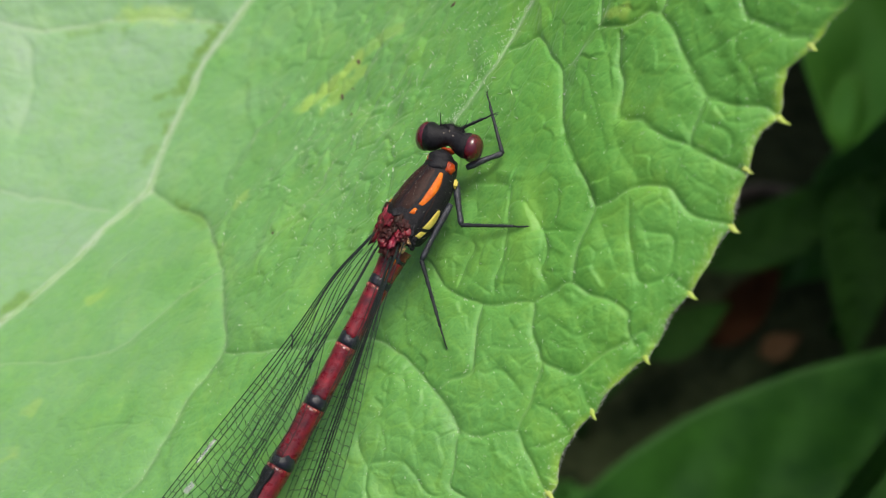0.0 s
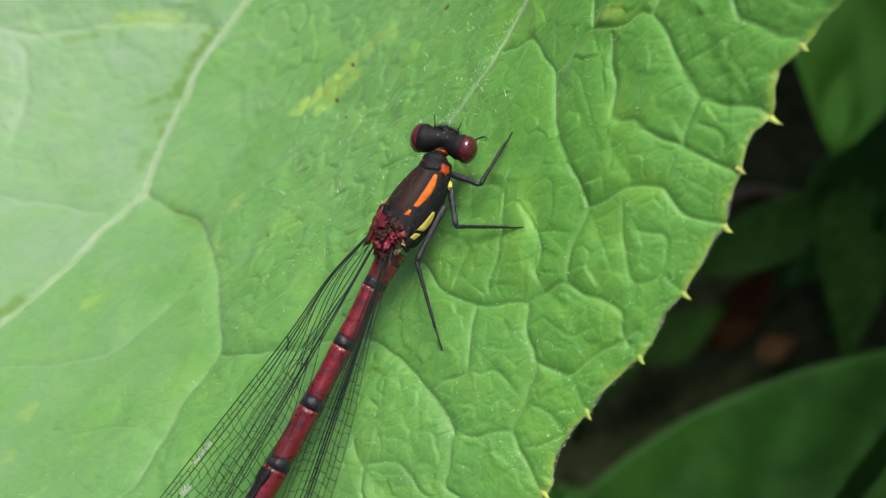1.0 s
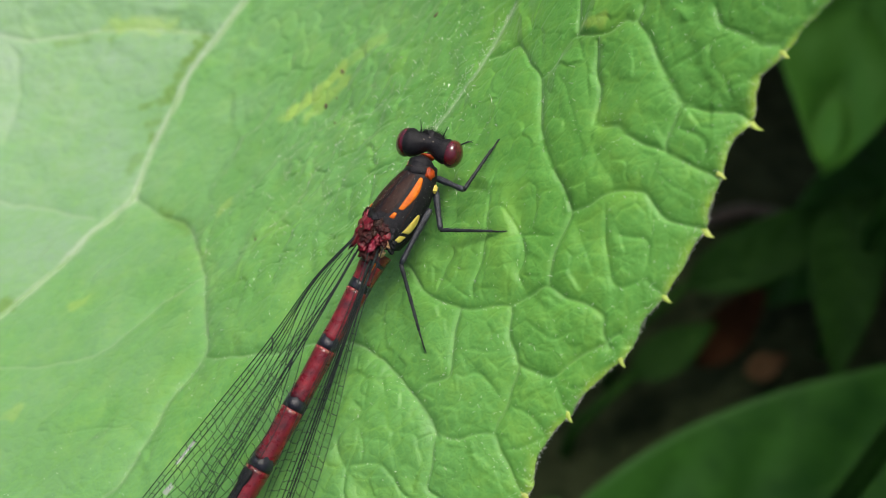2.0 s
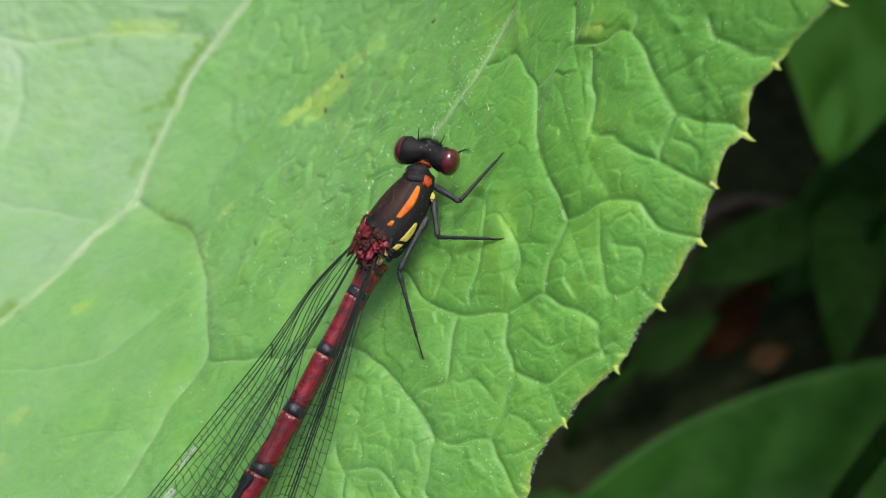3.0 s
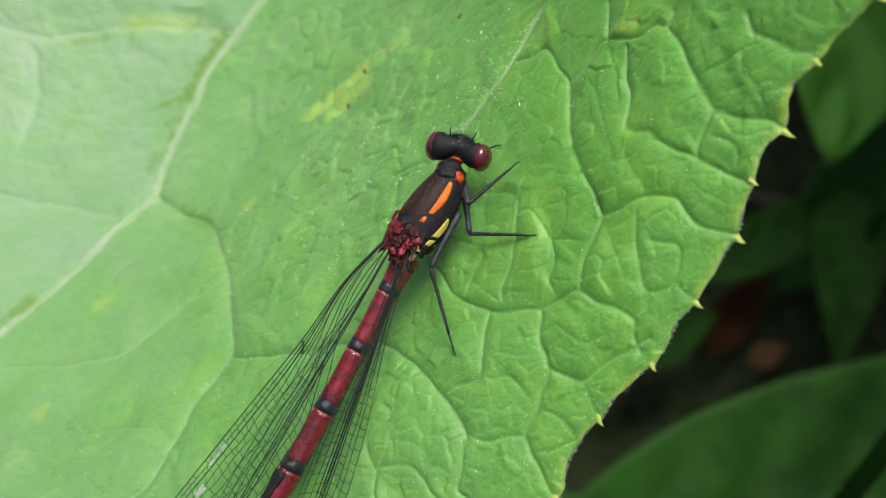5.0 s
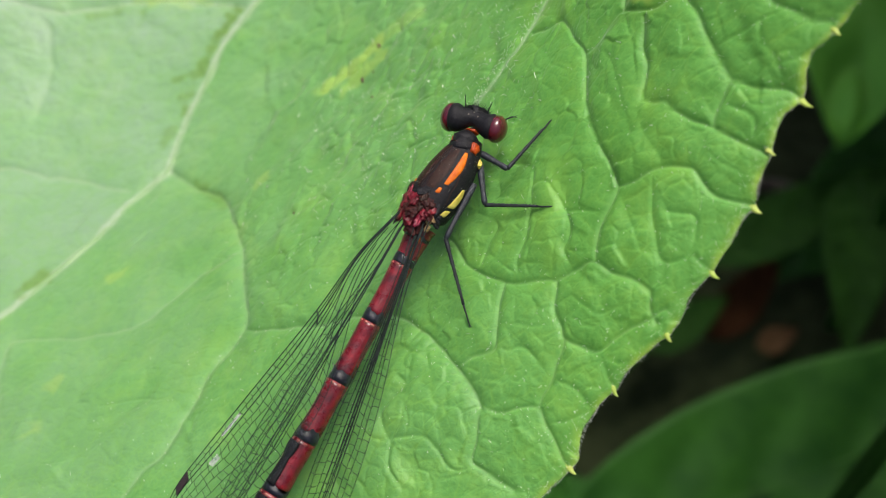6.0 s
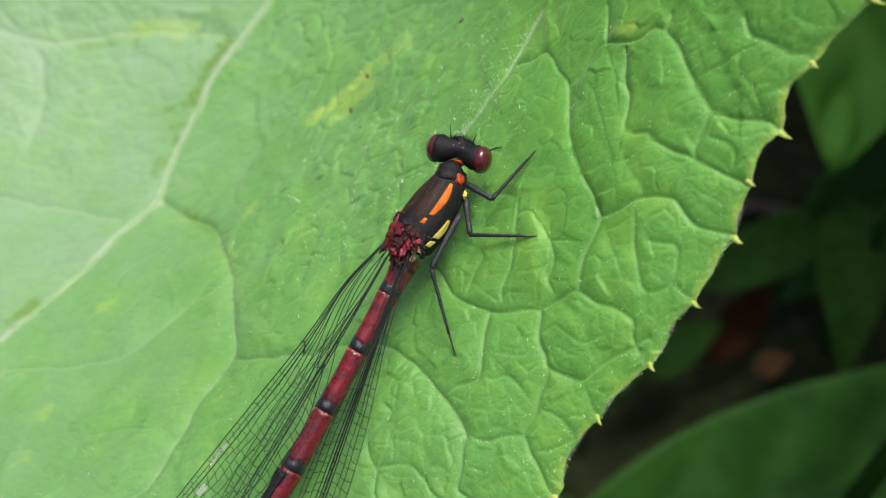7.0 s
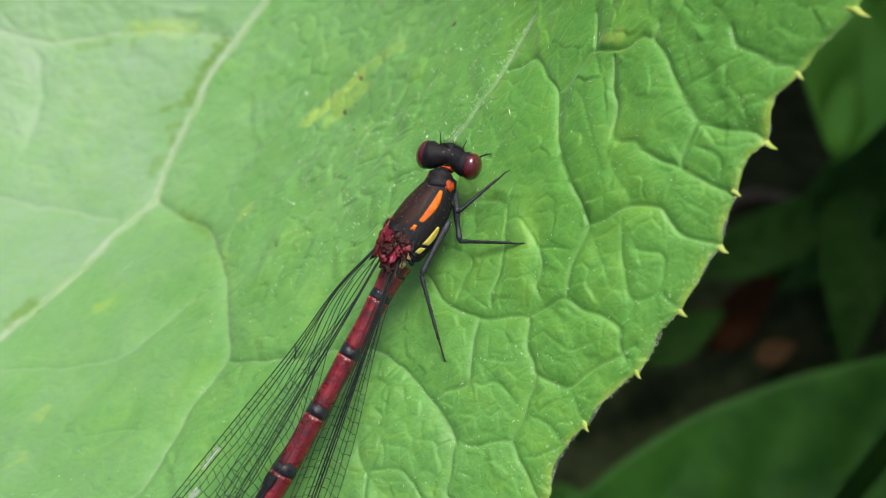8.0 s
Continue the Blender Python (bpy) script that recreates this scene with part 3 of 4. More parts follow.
def steps(*spans):
    out = [spans[0][0]]
    for a, b, s in spans:
        out += list(np.linspace(a, b, max(2, round((b - a) / s) + 1))[1:])
    return np.array(out)


def build_leaf():
    v = steps((-46, -24, 1.2), (-24, -19.5, 0.25), (-19.5, 14, 0.085), (14, 54, 0.17), (54, 58, 0.5), (58, 85, 1.5))
    s = steps((0, 34, 0.092), (34, 106, 0.20), (106, 120, 0.7))
    right, left = rim_at(v) + 0.12 * waves(v, v * 0, 0.9, 22) + 0.08 * waves(v, v * 0, 0.3, 21), back_at(v)
    width = np.minimum((right - left)[:, None] / s[-1], 1.0)
    u = right[:, None] - s[None, :] * width
    u = np.where(s[None, :] > 106, (right[:, None] - 106 * width) + ((left - right)[:, None] + 106 * width) * (s[None, :] - 106) / 14, u)
    vv = np.repeat(v[:, None], len(s), 1)
    z, rib, net, blot, line, sky_sheen, olive = (a.reshape(u.shape) for a in relief(u.ravel(), vv.ravel()))
    edge = s[None, :] * width
    z = z - 0.32 * np.exp(-edge / 0.7)
    rim = np.exp(-(edge / 0.42) ** 2) * np.ones_like(u)
    n, m = u.shape
    co = np.stack([u, vv, z], -1).reshape(-1, 3) * MM
    k = (np.arange(n - 1)[:, None] * m + np.arange(m - 1)[None, :]).ravel()
    quads = np.stack([k, k + m, k + m + 1, k + 1], 1)
    me = bpy.data.meshes.new("blade")
    me.vertices.add(len(co))
    me.vertices.foreach_set("co", co.ravel())
    me.loops.add(quads.size)
    me.loops.foreach_set("vertex_index", quads.ravel())
    me.polygons.add(len(quads))
    me.polygons.foreach_set("loop_start", np.arange(0, quads.size, 4))
    me.polygons.foreach_set("use_smooth", np.ones(len(quads), bool))
    for name, a in (("rib", rib), ("netting", net), ("blotch", blot), ("rim", rim * np.clip(0.50 + 0.70 * waves(u, vv, 1.3, 61), 0.12, 0.95)), ("line", line), ("sky_sheen", sky_sheen), ("olive", olive)):
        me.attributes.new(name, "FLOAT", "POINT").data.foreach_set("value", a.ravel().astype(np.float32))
    me.update(calc_edges=True)
    me.validate()
    me.materials.append(LEAF)
    plant = tagged(new("leaf"), "large bright green hairy leaf with impressed veins and toothed margin", "leaf")
    plant.matrix_world = LEAF_FRAME
    blade = new("blade", me)
    blade.parent = plant
    thick = blade.modifiers.new("thickness", "SOLIDIFY")
    thick.thickness, thick.offset = 0.25 * MM, -1 if me.polygons[len(quads) // 2].normal.z > 0 else 1
    return plant


leaf = build_leaf()


def blade_height(u, v):
    z = relief(np.atleast_1d(np.array(u, float)), np.atleast_1d(np.array(v, float)))[0]
    return z


def leaf_teeth():
    tips = [(27.1, 1.9), (24.5, -0.9), (21.8, -2.8), (20.1, -5.4), (16.7, -8.2), (13.0, -11.0), (8.9, -13.3), (5.0, -17.0), (31.6, 3.2)]
    sizes = [0.9, 1.25, 0.7, 1.3, 1.15, 1.0, 0.85, 1.1, 1.2]
    line = np.linspace(-20, 5, 1200)
    edge = np.stack([rim_at(line), line], 1)
    for tip, r in zip(np.array(tips), sizes):
        near = edge[np.argmin(np.hypot(*(edge - tip).T))]
        out = (tip - near) / (np.hypot(*(tip - near)) + 1e-6) if np.hypot(*(tip - near)) > 0.25 else np.array((0.75, -0.66))
        z = float(blade_height(*(near - out * 0.1))[0]) - 0.36
        root = near - out * 0.45 * r
        tip = near + out * max(0.45 * r, np.hypot(*(tip - near)))
        bm = bmesh.new()
        side = np.array((out[1], -out[0])) * 0.06 * r
        pts = spline([(*root, z + 0.16), (*(near - out * 0.15 * r), z + 0.10), (*(near + (tip - near) * 0.45 + side), z), (*tip, z - 0.05)], 10)
        tube(bm, pts, [0.29 * r * (1 - k / 9.3) ** 1.1 + 0.012 for k in range(10)], 10, 0.42)
        part("marginal_tooth", bm, SPINE, leaf, "yellow green pointed tooth")


def leaf_hairs():
    """Short white bristles on the blade and along its margin."""
    rng = np.random.default_rng(12)
    verts, faces = [], []

    def bristle(root, way, length, r):
        way = np.array(way) / np.linalg.norm(way)
        side = np.cross(way, (0.3, 0.5, 0.8))
        side /= np.linalg.norm(side)
        over = np.cross(way, side)
        k = len(verts)
        for q, w in ((0, 1), (0.6, 0.7)):
            for a in (0, 2.094, 4.189):
                verts.append(root + way * length * q + (side * math.cos(a) + over * math.sin(a)) * r * w)
        verts.append(root + way * length + np.array((0, 0, -0.02)))
        for a in range(3):
            b = (a + 1) % 3
            faces.append((k + a, k + b, k + 3 + b, k + 3 + a))
            faces.append((k + 3 + a, k + 3 + b, k + 6))

    v = rng.uniform(-19, 30, 3000)
    u = rim_at(v) - rng.uniform(0.3, 48, 3000)
    z = blade_height(u, v)
    for a, b, c in zip(u, v, z):
        if rng.random() < 0.5:
            th = rng.normal(2.2, 0.8)
            bristle(np.array((a, b, c - 0.02)), (math.cos(th), math.sin(th), rng.uniform(0.25, 1.3)), 0.06 + rng.exponential(0.07), rng.uniform(0.012, 0.024))
    v = rng.uniform(2, 19, 430)
    u = rng.uniform(-16, 6, 430)
    for a, b, c in zip(u, v, blade_height(u, v)):
        th = rng.normal(2.2, 0.7)
        bristle(np.array((a, b, c - 0.01)), (math.cos(th), math.sin(th), rng.uniform(0.1, 0.6)), rng.uniform(0.08, 0.36), rng.uniform(0.013, 0.025))
    v = rng.uniform(6, 27, 320)
    u = rng.uniform(-24, 8, 320)
    for a, b, c in zip(u, v, blade_height(u, v)):
        th = rng.normal(2.2, 0.8)
        bristle(np.array((a, b, c)), (math.cos(th), math.sin(th), rng.uniform(0.05, 0.5)), 0.07 + rng.exponential(0.10), rng.uniform(0.016, 0.034))
    v = rng.uniform(-19, 4.5, 800)
    u = rim_at(v) - rng.exponential(0.35, 800) - 0.03
    for a, b, c, e in zip(u, v, blade_height(u, v), rim_at(v) - u):
        bristle(np.array((a, b, c - 0.32 * math.exp(-e / 0.7))), (rng.normal(0.5, 0.5), rng.normal(-0.5, 0.5), rng.uniform(0.3, 1.2)), rng.uniform(0.07, 0.22), rng.uniform(0.008, 0.014))
    roots = []
    for deep, wide, pale, pts in STROKES:
        for p, q in zip(pts, pts[1:]):
            for _ in range(int(np.hypot(*(q - p)) * 2.2 + rng.random())):
                c = p + (q - p) * rng.random() + rng.normal(0, 0.18, 2)
                if c[0] > -25 and c[0] < rim_at(c[1]) - 0.3:
                    roots.append(c)
    for _ in range(230):
        k = rng.random()
        roots.append(np.array((-0.4 + 9.1 * k, 8.6 + 7.8 * k + 0.5 * k * (1 - k))) + rng.normal(0, 0.22, 2))
    roots = np.array(roots)
    for c, z in zip(roots, blade_height(roots[:, 0], roots[:, 1])):
        th = rng.uniform(0, 6.28)
        bristle(np.array((*c, z - 0.02)), (math.cos(th), math.sin(th), 0.6), rng.uniform(0.10, 0.30), 0.013)
    vs = np.linspace(-19, 4, 620) + rng.normal(0, 0.05, 620)
    us = rim_at(vs)
    for a, b, z in zip(us, vs, blade_height(us - 0.05, vs) - 0.30):
        bristle(np.array((a - 0.04, b, z - rng.uniform(0, 0.08))), (0.7 + rng.normal(0, 0.4), -0.6 + rng.normal(0, 0.4), rng.uniform(0.1, 1.0)), rng.uniform(0.08, 0.34), 0.009)
    me = bpy.data.meshes.new("leaf_hairs")
    me.from_pydata((np.array(verts) * MM).tolist(), [], faces)
    me.materials.append(HAIR)
    ob = new("bristles", me)
    ob.parent = leaf
    tagged(ob, "short white bristles", kind="stuff")


def leaf_specks():
    for u, v, r in ((-10.3, 16.2, 0.13), (-12.1, 19.2, 0.19), (-10.5, 22.0, 0.20), (-10.8, 19.3, 0.09), (-16.3, 6.7, 0.09), (0.3, 21.3, 0.17)):
        bm = bmesh.new()
        blob(bm, (u, v, float(blade_height(u, v)[0]) + 0.02), (r * 1.6, r * 0.8, 0.07), (0, 0, 35 + u * 9), 0.5, u, 12, 8)
        ob = part("speck", bm, SPECK, None)
        ob.matrix_world = LEAF_FRAME
        tagged(ob, "tiny dark speck of dirt lying on the leaf", "speck", "specks on the leaf")


def leaf_rib():
    """The main rib, sunk into the blade, with its side rib."""
    for pts, r in (((-19.9, 41.1), (-22.5, 38.3), (-24.4, 35.8), (-28.9, 30.1), (-30.7, 25.5), (-32.2, 21.3), (-32.8, 17.0), (-35.1, 14.4), (-37.2, 11.1), (-39.9, 8.0), (-44.2, 2.9)), 0.21), \
                  (((-27.0, 34.0), (-30.1, 35.1), (-34.2, 35.9), (-37.2, 36.0), (-40.2, 35.7)), 0.15):
        way = spline(pts, 70)
        h = blade_height(way[:, 0], way[:, 1])
        h = np.convolve(np.pad(h, 4, mode="edge"), np.ones(9) / 9, "valid")
        bm = bmesh.new()
        tube(bm, [(a, b, c - 0.06) for (a, b), c in zip(way, h)], r, 10, 0.55)
        part("rib", bm, RIB, leaf, "pale raised main rib")


leaf_teeth()
leaf_rib()
leaf_hairs()
leaf_specks()
bm = bmesh.new()
tube(bm, spline([(-66, 30, 1), (-69, 20, -14), (-80, -10, -90), (-120, -30, -190), (-160, -40, -262)], 24), [2.2 + 0.05 * k for k in range(24)], 12)
part("leaf_stalk", bm, STALK, leaf)

# ---- the damselfly, in its own space: y forward, x to its right, z up from its back, in mm ----
fly = tagged(new("damselfly"), "red and black damselfly standing on the leaf, wings folded back", "damselfly")
fly.matrix_world = LEAF_FRAME @ pose(0.7 * MM, 0.5 * MM, 3.95 * MM, 0, 0, -36)


def fly_head():
    turn = (0, 28, 12)
    m = Matrix.LocRotScale(Vector((-0.28, 5.0, 0.05)), Euler([radians(a) for a in turn]), None)

    def at(*p):
        return tuple(m @ Vector(p))
    bm = bmesh.new()
    xs = [-1.98, -1.90, -1.72, -1.45, -1.18, -0.90, -0.65, -0.35, 0, 0.35, 0.65, 0.90, 1.15, 1.38, 1.58, 1.72, 1.80]
    rs = [0.05, 0.50, 0.78, 0.93, 0.96, 0.87, 0.72, 0.62, 0.60, 0.61, 0.68, 0.79, 0.87, 0.84, 0.66, 0.40, 0.05]
    tube(bm, [at(x, 0.34 * math.exp(-(x / 0.7) ** 2), 0.12 + 0.05 * abs(x)) for x in xs], rs, 24, 1.0)
    blob(bm, at(0, 0.60, 0.05), (0.90, 0.58, 0.62), turn, 0.22, 4)
    blob(bm, at(0, 0.85, -0.35), (0.70, 0.45, 0.50), turn, 0.2, 8)
    head = part("head", bm, BLACK, fly, "matt black hairy head")
    for side, x in ((1, 1.62), (-1, -1.58)):
        bm = bmesh.new()
        blob(bm, at(x, 0.0, 0.08 if side > 0 else 0.0), (0.70, 0.92, 0.98) if side > 0 else (0.68, 0.98, 1.02), turn)
        part("eye", bm, EYE, head, "glossy dark red compound eye")
        bm = bmesh.new()
        tube(bm, spline([at(side * 0.75, 0.62, 0.40), at(side * 0.80, 0.95, 0.62), at(side * 0.95, 1.45, 0.95)], 7), [0.10, 0.09, 0.06, 0.035, 0.03, 0.025, 0.015], 6)
        part("antenna", bm, BLACK, head)
    for x, y in ((0, 0.45), (-0.32, 0.22), (0.32, 0.22)):
        bm = bmesh.new()
        blob(bm, at(x, y, 0.80), (0.055, 0.055, 0.04), turn, 0, 0, 10, 8)
        part("ocellus", bm, PALE, head)
    bm = bmesh.new()
    rng = random.Random(5)
    for _ in range(260):
        a, b = rng.uniform(-1.3, 1.3), rng.uniform(0.1, 1.4)
        d = Vector((math.sin(a) * math.cos(b * 0.5), math.sin(b) * math.cos(a), math.cos(b) * math.cos(a)))
        root = Vector(at(d.x * 0.88, 0.60 + d.y * 0.56, 0.05 + d.z * 0.60))
        out = Vector(at(*d)) - Vector(at(0, 0, 0))
        tube(bm, [root, root + out * rng.uniform(0.12, 0.32) + Vector((rng.uniform(-0.12, 0.12), rng.uniform(0, 0.2), 0))], [0.008, 0.002], 3)
    part("head_hair", bm, BLACK, head)
    bm = bmesh.new()
    blob(bm, at(0.12, -0.62, 0.05), (0.50, 0.14, 0.44), turn, 0.3, 2, 16, 12)
    part("neck_band", bm, VERMILION, head, "thin orange band behind the head")


def shell(t, a):
    """A point of the thorax: t from 0 at the rear to 1 in front, a degrees round from the back towards its right."""
    r = math.sin(math.pi * (0.22 + 0.70 * t)) ** 0.5
    lean = 1.0 - 0.20 * t
    x, z = 1.90 * r * math.sin(radians(a)) * lean, 1.80 * r * math.cos(radians(a)) * lean
    keel = 0.10 * math.exp(-(a / 9) ** 2) if abs(a) < 40 else 0
    y = -2.15 + 6.15 * t - 0.55 * math.cos(radians(a)) * (1 - t)
    return Vector((x + 0.12 - 0.42 * (1 - t), y, z + keel * r - 0.15))


def thorax_patch(name, mat, label, span, edge, lift=0.03, steps_t=14, steps_a=6):
    """A raised field of colour on the thorax between two lines; edge(t) gives its two angles."""
    bm = bmesh.new()
    grid = []
    for i in range(steps_t + 1):
        t = span[0] + (span[1] - span[0]) * i / steps_t
        lo, hi = edge(i / steps_t)
        row = []
        for j in range(steps_a + 1):
            p = shell(t, lo + (hi - lo) * j / steps_a)
            out = (p - Vector((0.12 - 0.42 * (1 - t), p.y, -0.15))).normalized()
            row.append(bm.verts.new((p + out * (lift if 0 < j < steps_a and 0 < i < steps_t else -0.03)) * MM))
        grid.append(row)
    for r0, r1 in zip(grid, grid[1:]):
        for j in range(steps_a):
            bm.faces.new((r0[j], r0[j + 1], r1[j + 1], r1[j]))
    return part(name, bm, mat, THORAX, label)


def fly_thorax():
    bm = bmesh.new()
    rows = [[bm.verts.new(shell(i / 22, k * 9) * MM) for k in range(40)] for i in range(23)]
    for a, b in zip(rows, rows[1:]):
        for k in range(40):
            bm.faces.new((a[k], a[(k + 1) % 40], b[(k + 1) % 40], b[k]))
    bm.faces.new(rows[0][::-1])
    bm.faces.new(rows[-1])
    return part("thorax", bm, BLACK, fly, "black and bronze thorax")


def fly_thorax_marks():
    for side in (1, -1):
        thorax_patch("bronze_field", BRONZE, "bronze brown field", (0.34, 0.84), lambda s: (side * (9 + 6 * s - 5 * math.sin(math.pi * s)), side * (32 + 8 * math.sin(math.pi * s))))
        thorax_patch("orange_stripe", ORANGE, "orange shoulder stripe", (0.43, 0.83), lambda s: (side * (42 + 4 * s) - (26 if side < 0 else 0), side * (47 + 5 * s) - (26 if side < 0 else 0) + side * (17 * math.sin(math.pi * (0.10 + 0.84 * s ** 1.25)) ** 0.8)), 0.05)
        thorax_patch("orange_spot", ORANGE, "", (0.325, 0.395), lambda s: (side * (34 + 4 * s), side * (47 - 1 * s)), 0.05, 6)
        thorax_patch("yellow_stripe", YELLOW, "yellow side stripe", (0.215, 0.46), lambda s: (side * (76 + 14 * s), side * (100 + 8 * math.sin(math.pi * s) - 2 * s)), 0.04)
        thorax_patch("yellow_spot", YELLOW, "", (0.10, 0.19), lambda s: (side * (72 + 6 * s), side * (92 + 6 * s)), 0.04, 6)
    bm = bmesh.new()
    tube(bm, [(0.14, 2.95, 0.0), (0.10, 3.12, 0.05), (0.06, 3.3, 0.08), (0.03, 3.45, 0.10), (0.0, 3.6, 0.10), (-0.04, 3.8, 0.10), (-0.10, 4.05, 0.08), (-0.16, 4.3, 0.06)],
         [0.90, 1.02, 0.98, 0.82, 0.88, 0.90, 0.66, 0.36], 20, 1.05)
    collar = part("prothorax", bm, BLACK, fly, "black collar with orange lobes")
    for x in (1.02, -0.90):
        bm = bmesh.new()
        blob(bm, (x, 3.36, 0.10), (0.24, 0.44, 0.36), (0, 0, 12), 0.5, 4)
        part("orange_lobe", bm, VERMILION, collar)
    bm = bmesh.new()
    blob(bm, (1.22, 2.75, -0.75), (0.17, 0.30, 0.20), (0, 0, 30), 0.4, 5)
    part("leg_root", bm, YELLOW, collar, "pale yellow leg joint")
    rng = random.Random(3)
    bm = bmesh.new()
    blob(bm, (-0.22, -2.45, 0.25), (0.95, 0.72, 0.68), (-25, 10, 0), 0.5, 77)
    part("wing_socket", bm, MAROON, THORAX, "dark crimson wing socket")
    thorax_patch("socket_field", MAROON, "dark maroon wing base", (0.0, 0.27), lambda s: (-70 + 8 * math.sin(7 * s), 56 - 12 * s + 5 * math.sin(9 * s)), 0.02, 10, 14)
    plates = ((ROSE, 0.24, -26, 0.30, 0.42), (ROSE, 0.20, -14, 0.28, 0.46), (CRIMSON, 0.15, -28, 0.34, 0.50), (CRIMSON, 0.21, 2, 0.36, 0.52), (BRONZE, 0.23, 22, 0.36, 0.44),
              (MAROON, 0.20, 38, 0.40, 0.40), (CRIMSON, 0.17, 46, 0.34, 0.58), (MAROON, 0.11, 48, 0.34, 0.52), (CRIMSON, 0.12, 34, 0.28, 0.60), (ROSE, 0.04, 36, 0.30, 0.62),
              (BLACK, 0.16, 60, 0.30, 0.46), (BLACK, 0.10, 74, 0.26, 0.36), (TAN, 0.07, 66, 0.17, 0.22), (TAN, 0.03, 60, 0.15, 0.20), (CREAM, 0.10, 58, 0.12, 0.20))
    more = ((CRIMSON, 0.02, 12, 0.40, 0.60), (MAROON, 0.10, 8, 0.42, 0.60), (CRIMSON, 0.06, -20, 0.40, 0.60), (MAROON, 0.00, -36, 0.40, 0.60), (BLACK, 0.28, 8, 0.50, 0.30), (BLACK, 0.03, 78, 0.30, 0.40),
            (MAROON, -0.07, 46, 0.34, 0.50), (TAN, -0.06, 66, 0.20, 0.26), (MAROON, -0.08, 20, 0.40, 0.60), (BRONZE, 0.28, -34, 0.36, 0.36), (BRONZE, 0.15, 26, 0.20, 0.34), (TAN, 0.14, 66, 0.10, 0.16))
    for k, (mat, t, a, wide, long) in enumerate(plates + more):
        q = shell(max(0.0, t), a)
        if t < 0:
            q += Vector((-q.x * 0.12, t * 4, -0.10))
        bm = bmesh.new()
        blob(bm, tuple(q), (wide * 0.95, long * 1.05, 0.08 + 0.06 * rng.random()), (rng.uniform(-10, 10), a * 0.9 + rng.uniform(-16, 16), 18 + rng.uniform(-30, 30)), 1.0, k * 1.7, 20, 14)
        part("wing_joint", bm, mat, THORAX, "crimson and dark wing joint plate")
    for side in (1, -1):
        for mat, a0, a1, t0, t1, r, label in ((MAROON, 7, 12, 0.33, 0.88, 0.024, "dark red seam"), (BRONZE, 70, 64, 0.22, 0.90, 0.030, "brown seam"), (BRONZE, 2, 3, 0.30, 0.92, 0.030, "brown keel line")):
            bm = bmesh.new()
            tube(bm, [shell(t0 + (t1 - t0) * k / 16, side * (a0 + (a1 - a0) * k / 16 + 1.5 * math.sin(k * 1.3))) for k in range(17)], [r * (0.4 + 0.9 * math.sin(math.pi * (k + 1) / 18)) for k in range(17)], 6)
            part("seam", bm, mat, THORAX, label)
    bm = bmesh.new()
    for k in range(12):
        t, a = rng.uniform(0.40, 0.75), rng.gauss(4, 5)
        p = shell(t, a)
        out = (p - Vector((0.12 - 0.42 * (1 - t), p.y, -0.15))).normalized()
        blob(bm, tuple(p + out * 0.035), (rng.uniform(0.010, 0.022), rng.uniform(0.02, 0.07), 0.010), (0, a, rng.uniform(-30, 30)), 0.5, k, 6, 5)
    part("scuff", bm, PALE, THORAX, "pale dusty scuffs")
    bm = bmesh.new()
    tube(bm, [(0.05 + 0.93 * math.sin(radians(a)), 3.20 + 0.05 * math.cos(radians(a * 3)), 0.06 + 0.99 * math.cos(radians(a))) for a in range(-80, 81, 10)], 0.035, 6)
    part("collar_rim", bm, MAROON, collar, "thin dark red rim")
    bm = bmesh.new()
    for _ in range(150):
        t, a = rng.uniform(0.1, 0.95), rng.uniform(-110, 110)
        p = shell(t, a)
        out = (p - Vector((0.22, p.y, -0.15))).normalized()
        tube(bm, [p, p + out * rng.uniform(0.08, 0.20) + Vector((0, rng.uniform(-0.1, 0.15), 0))], [0.004, 0.0015], 3)
    part("thorax_hair", bm, HAIR, THORAX, "fine pale hairs")


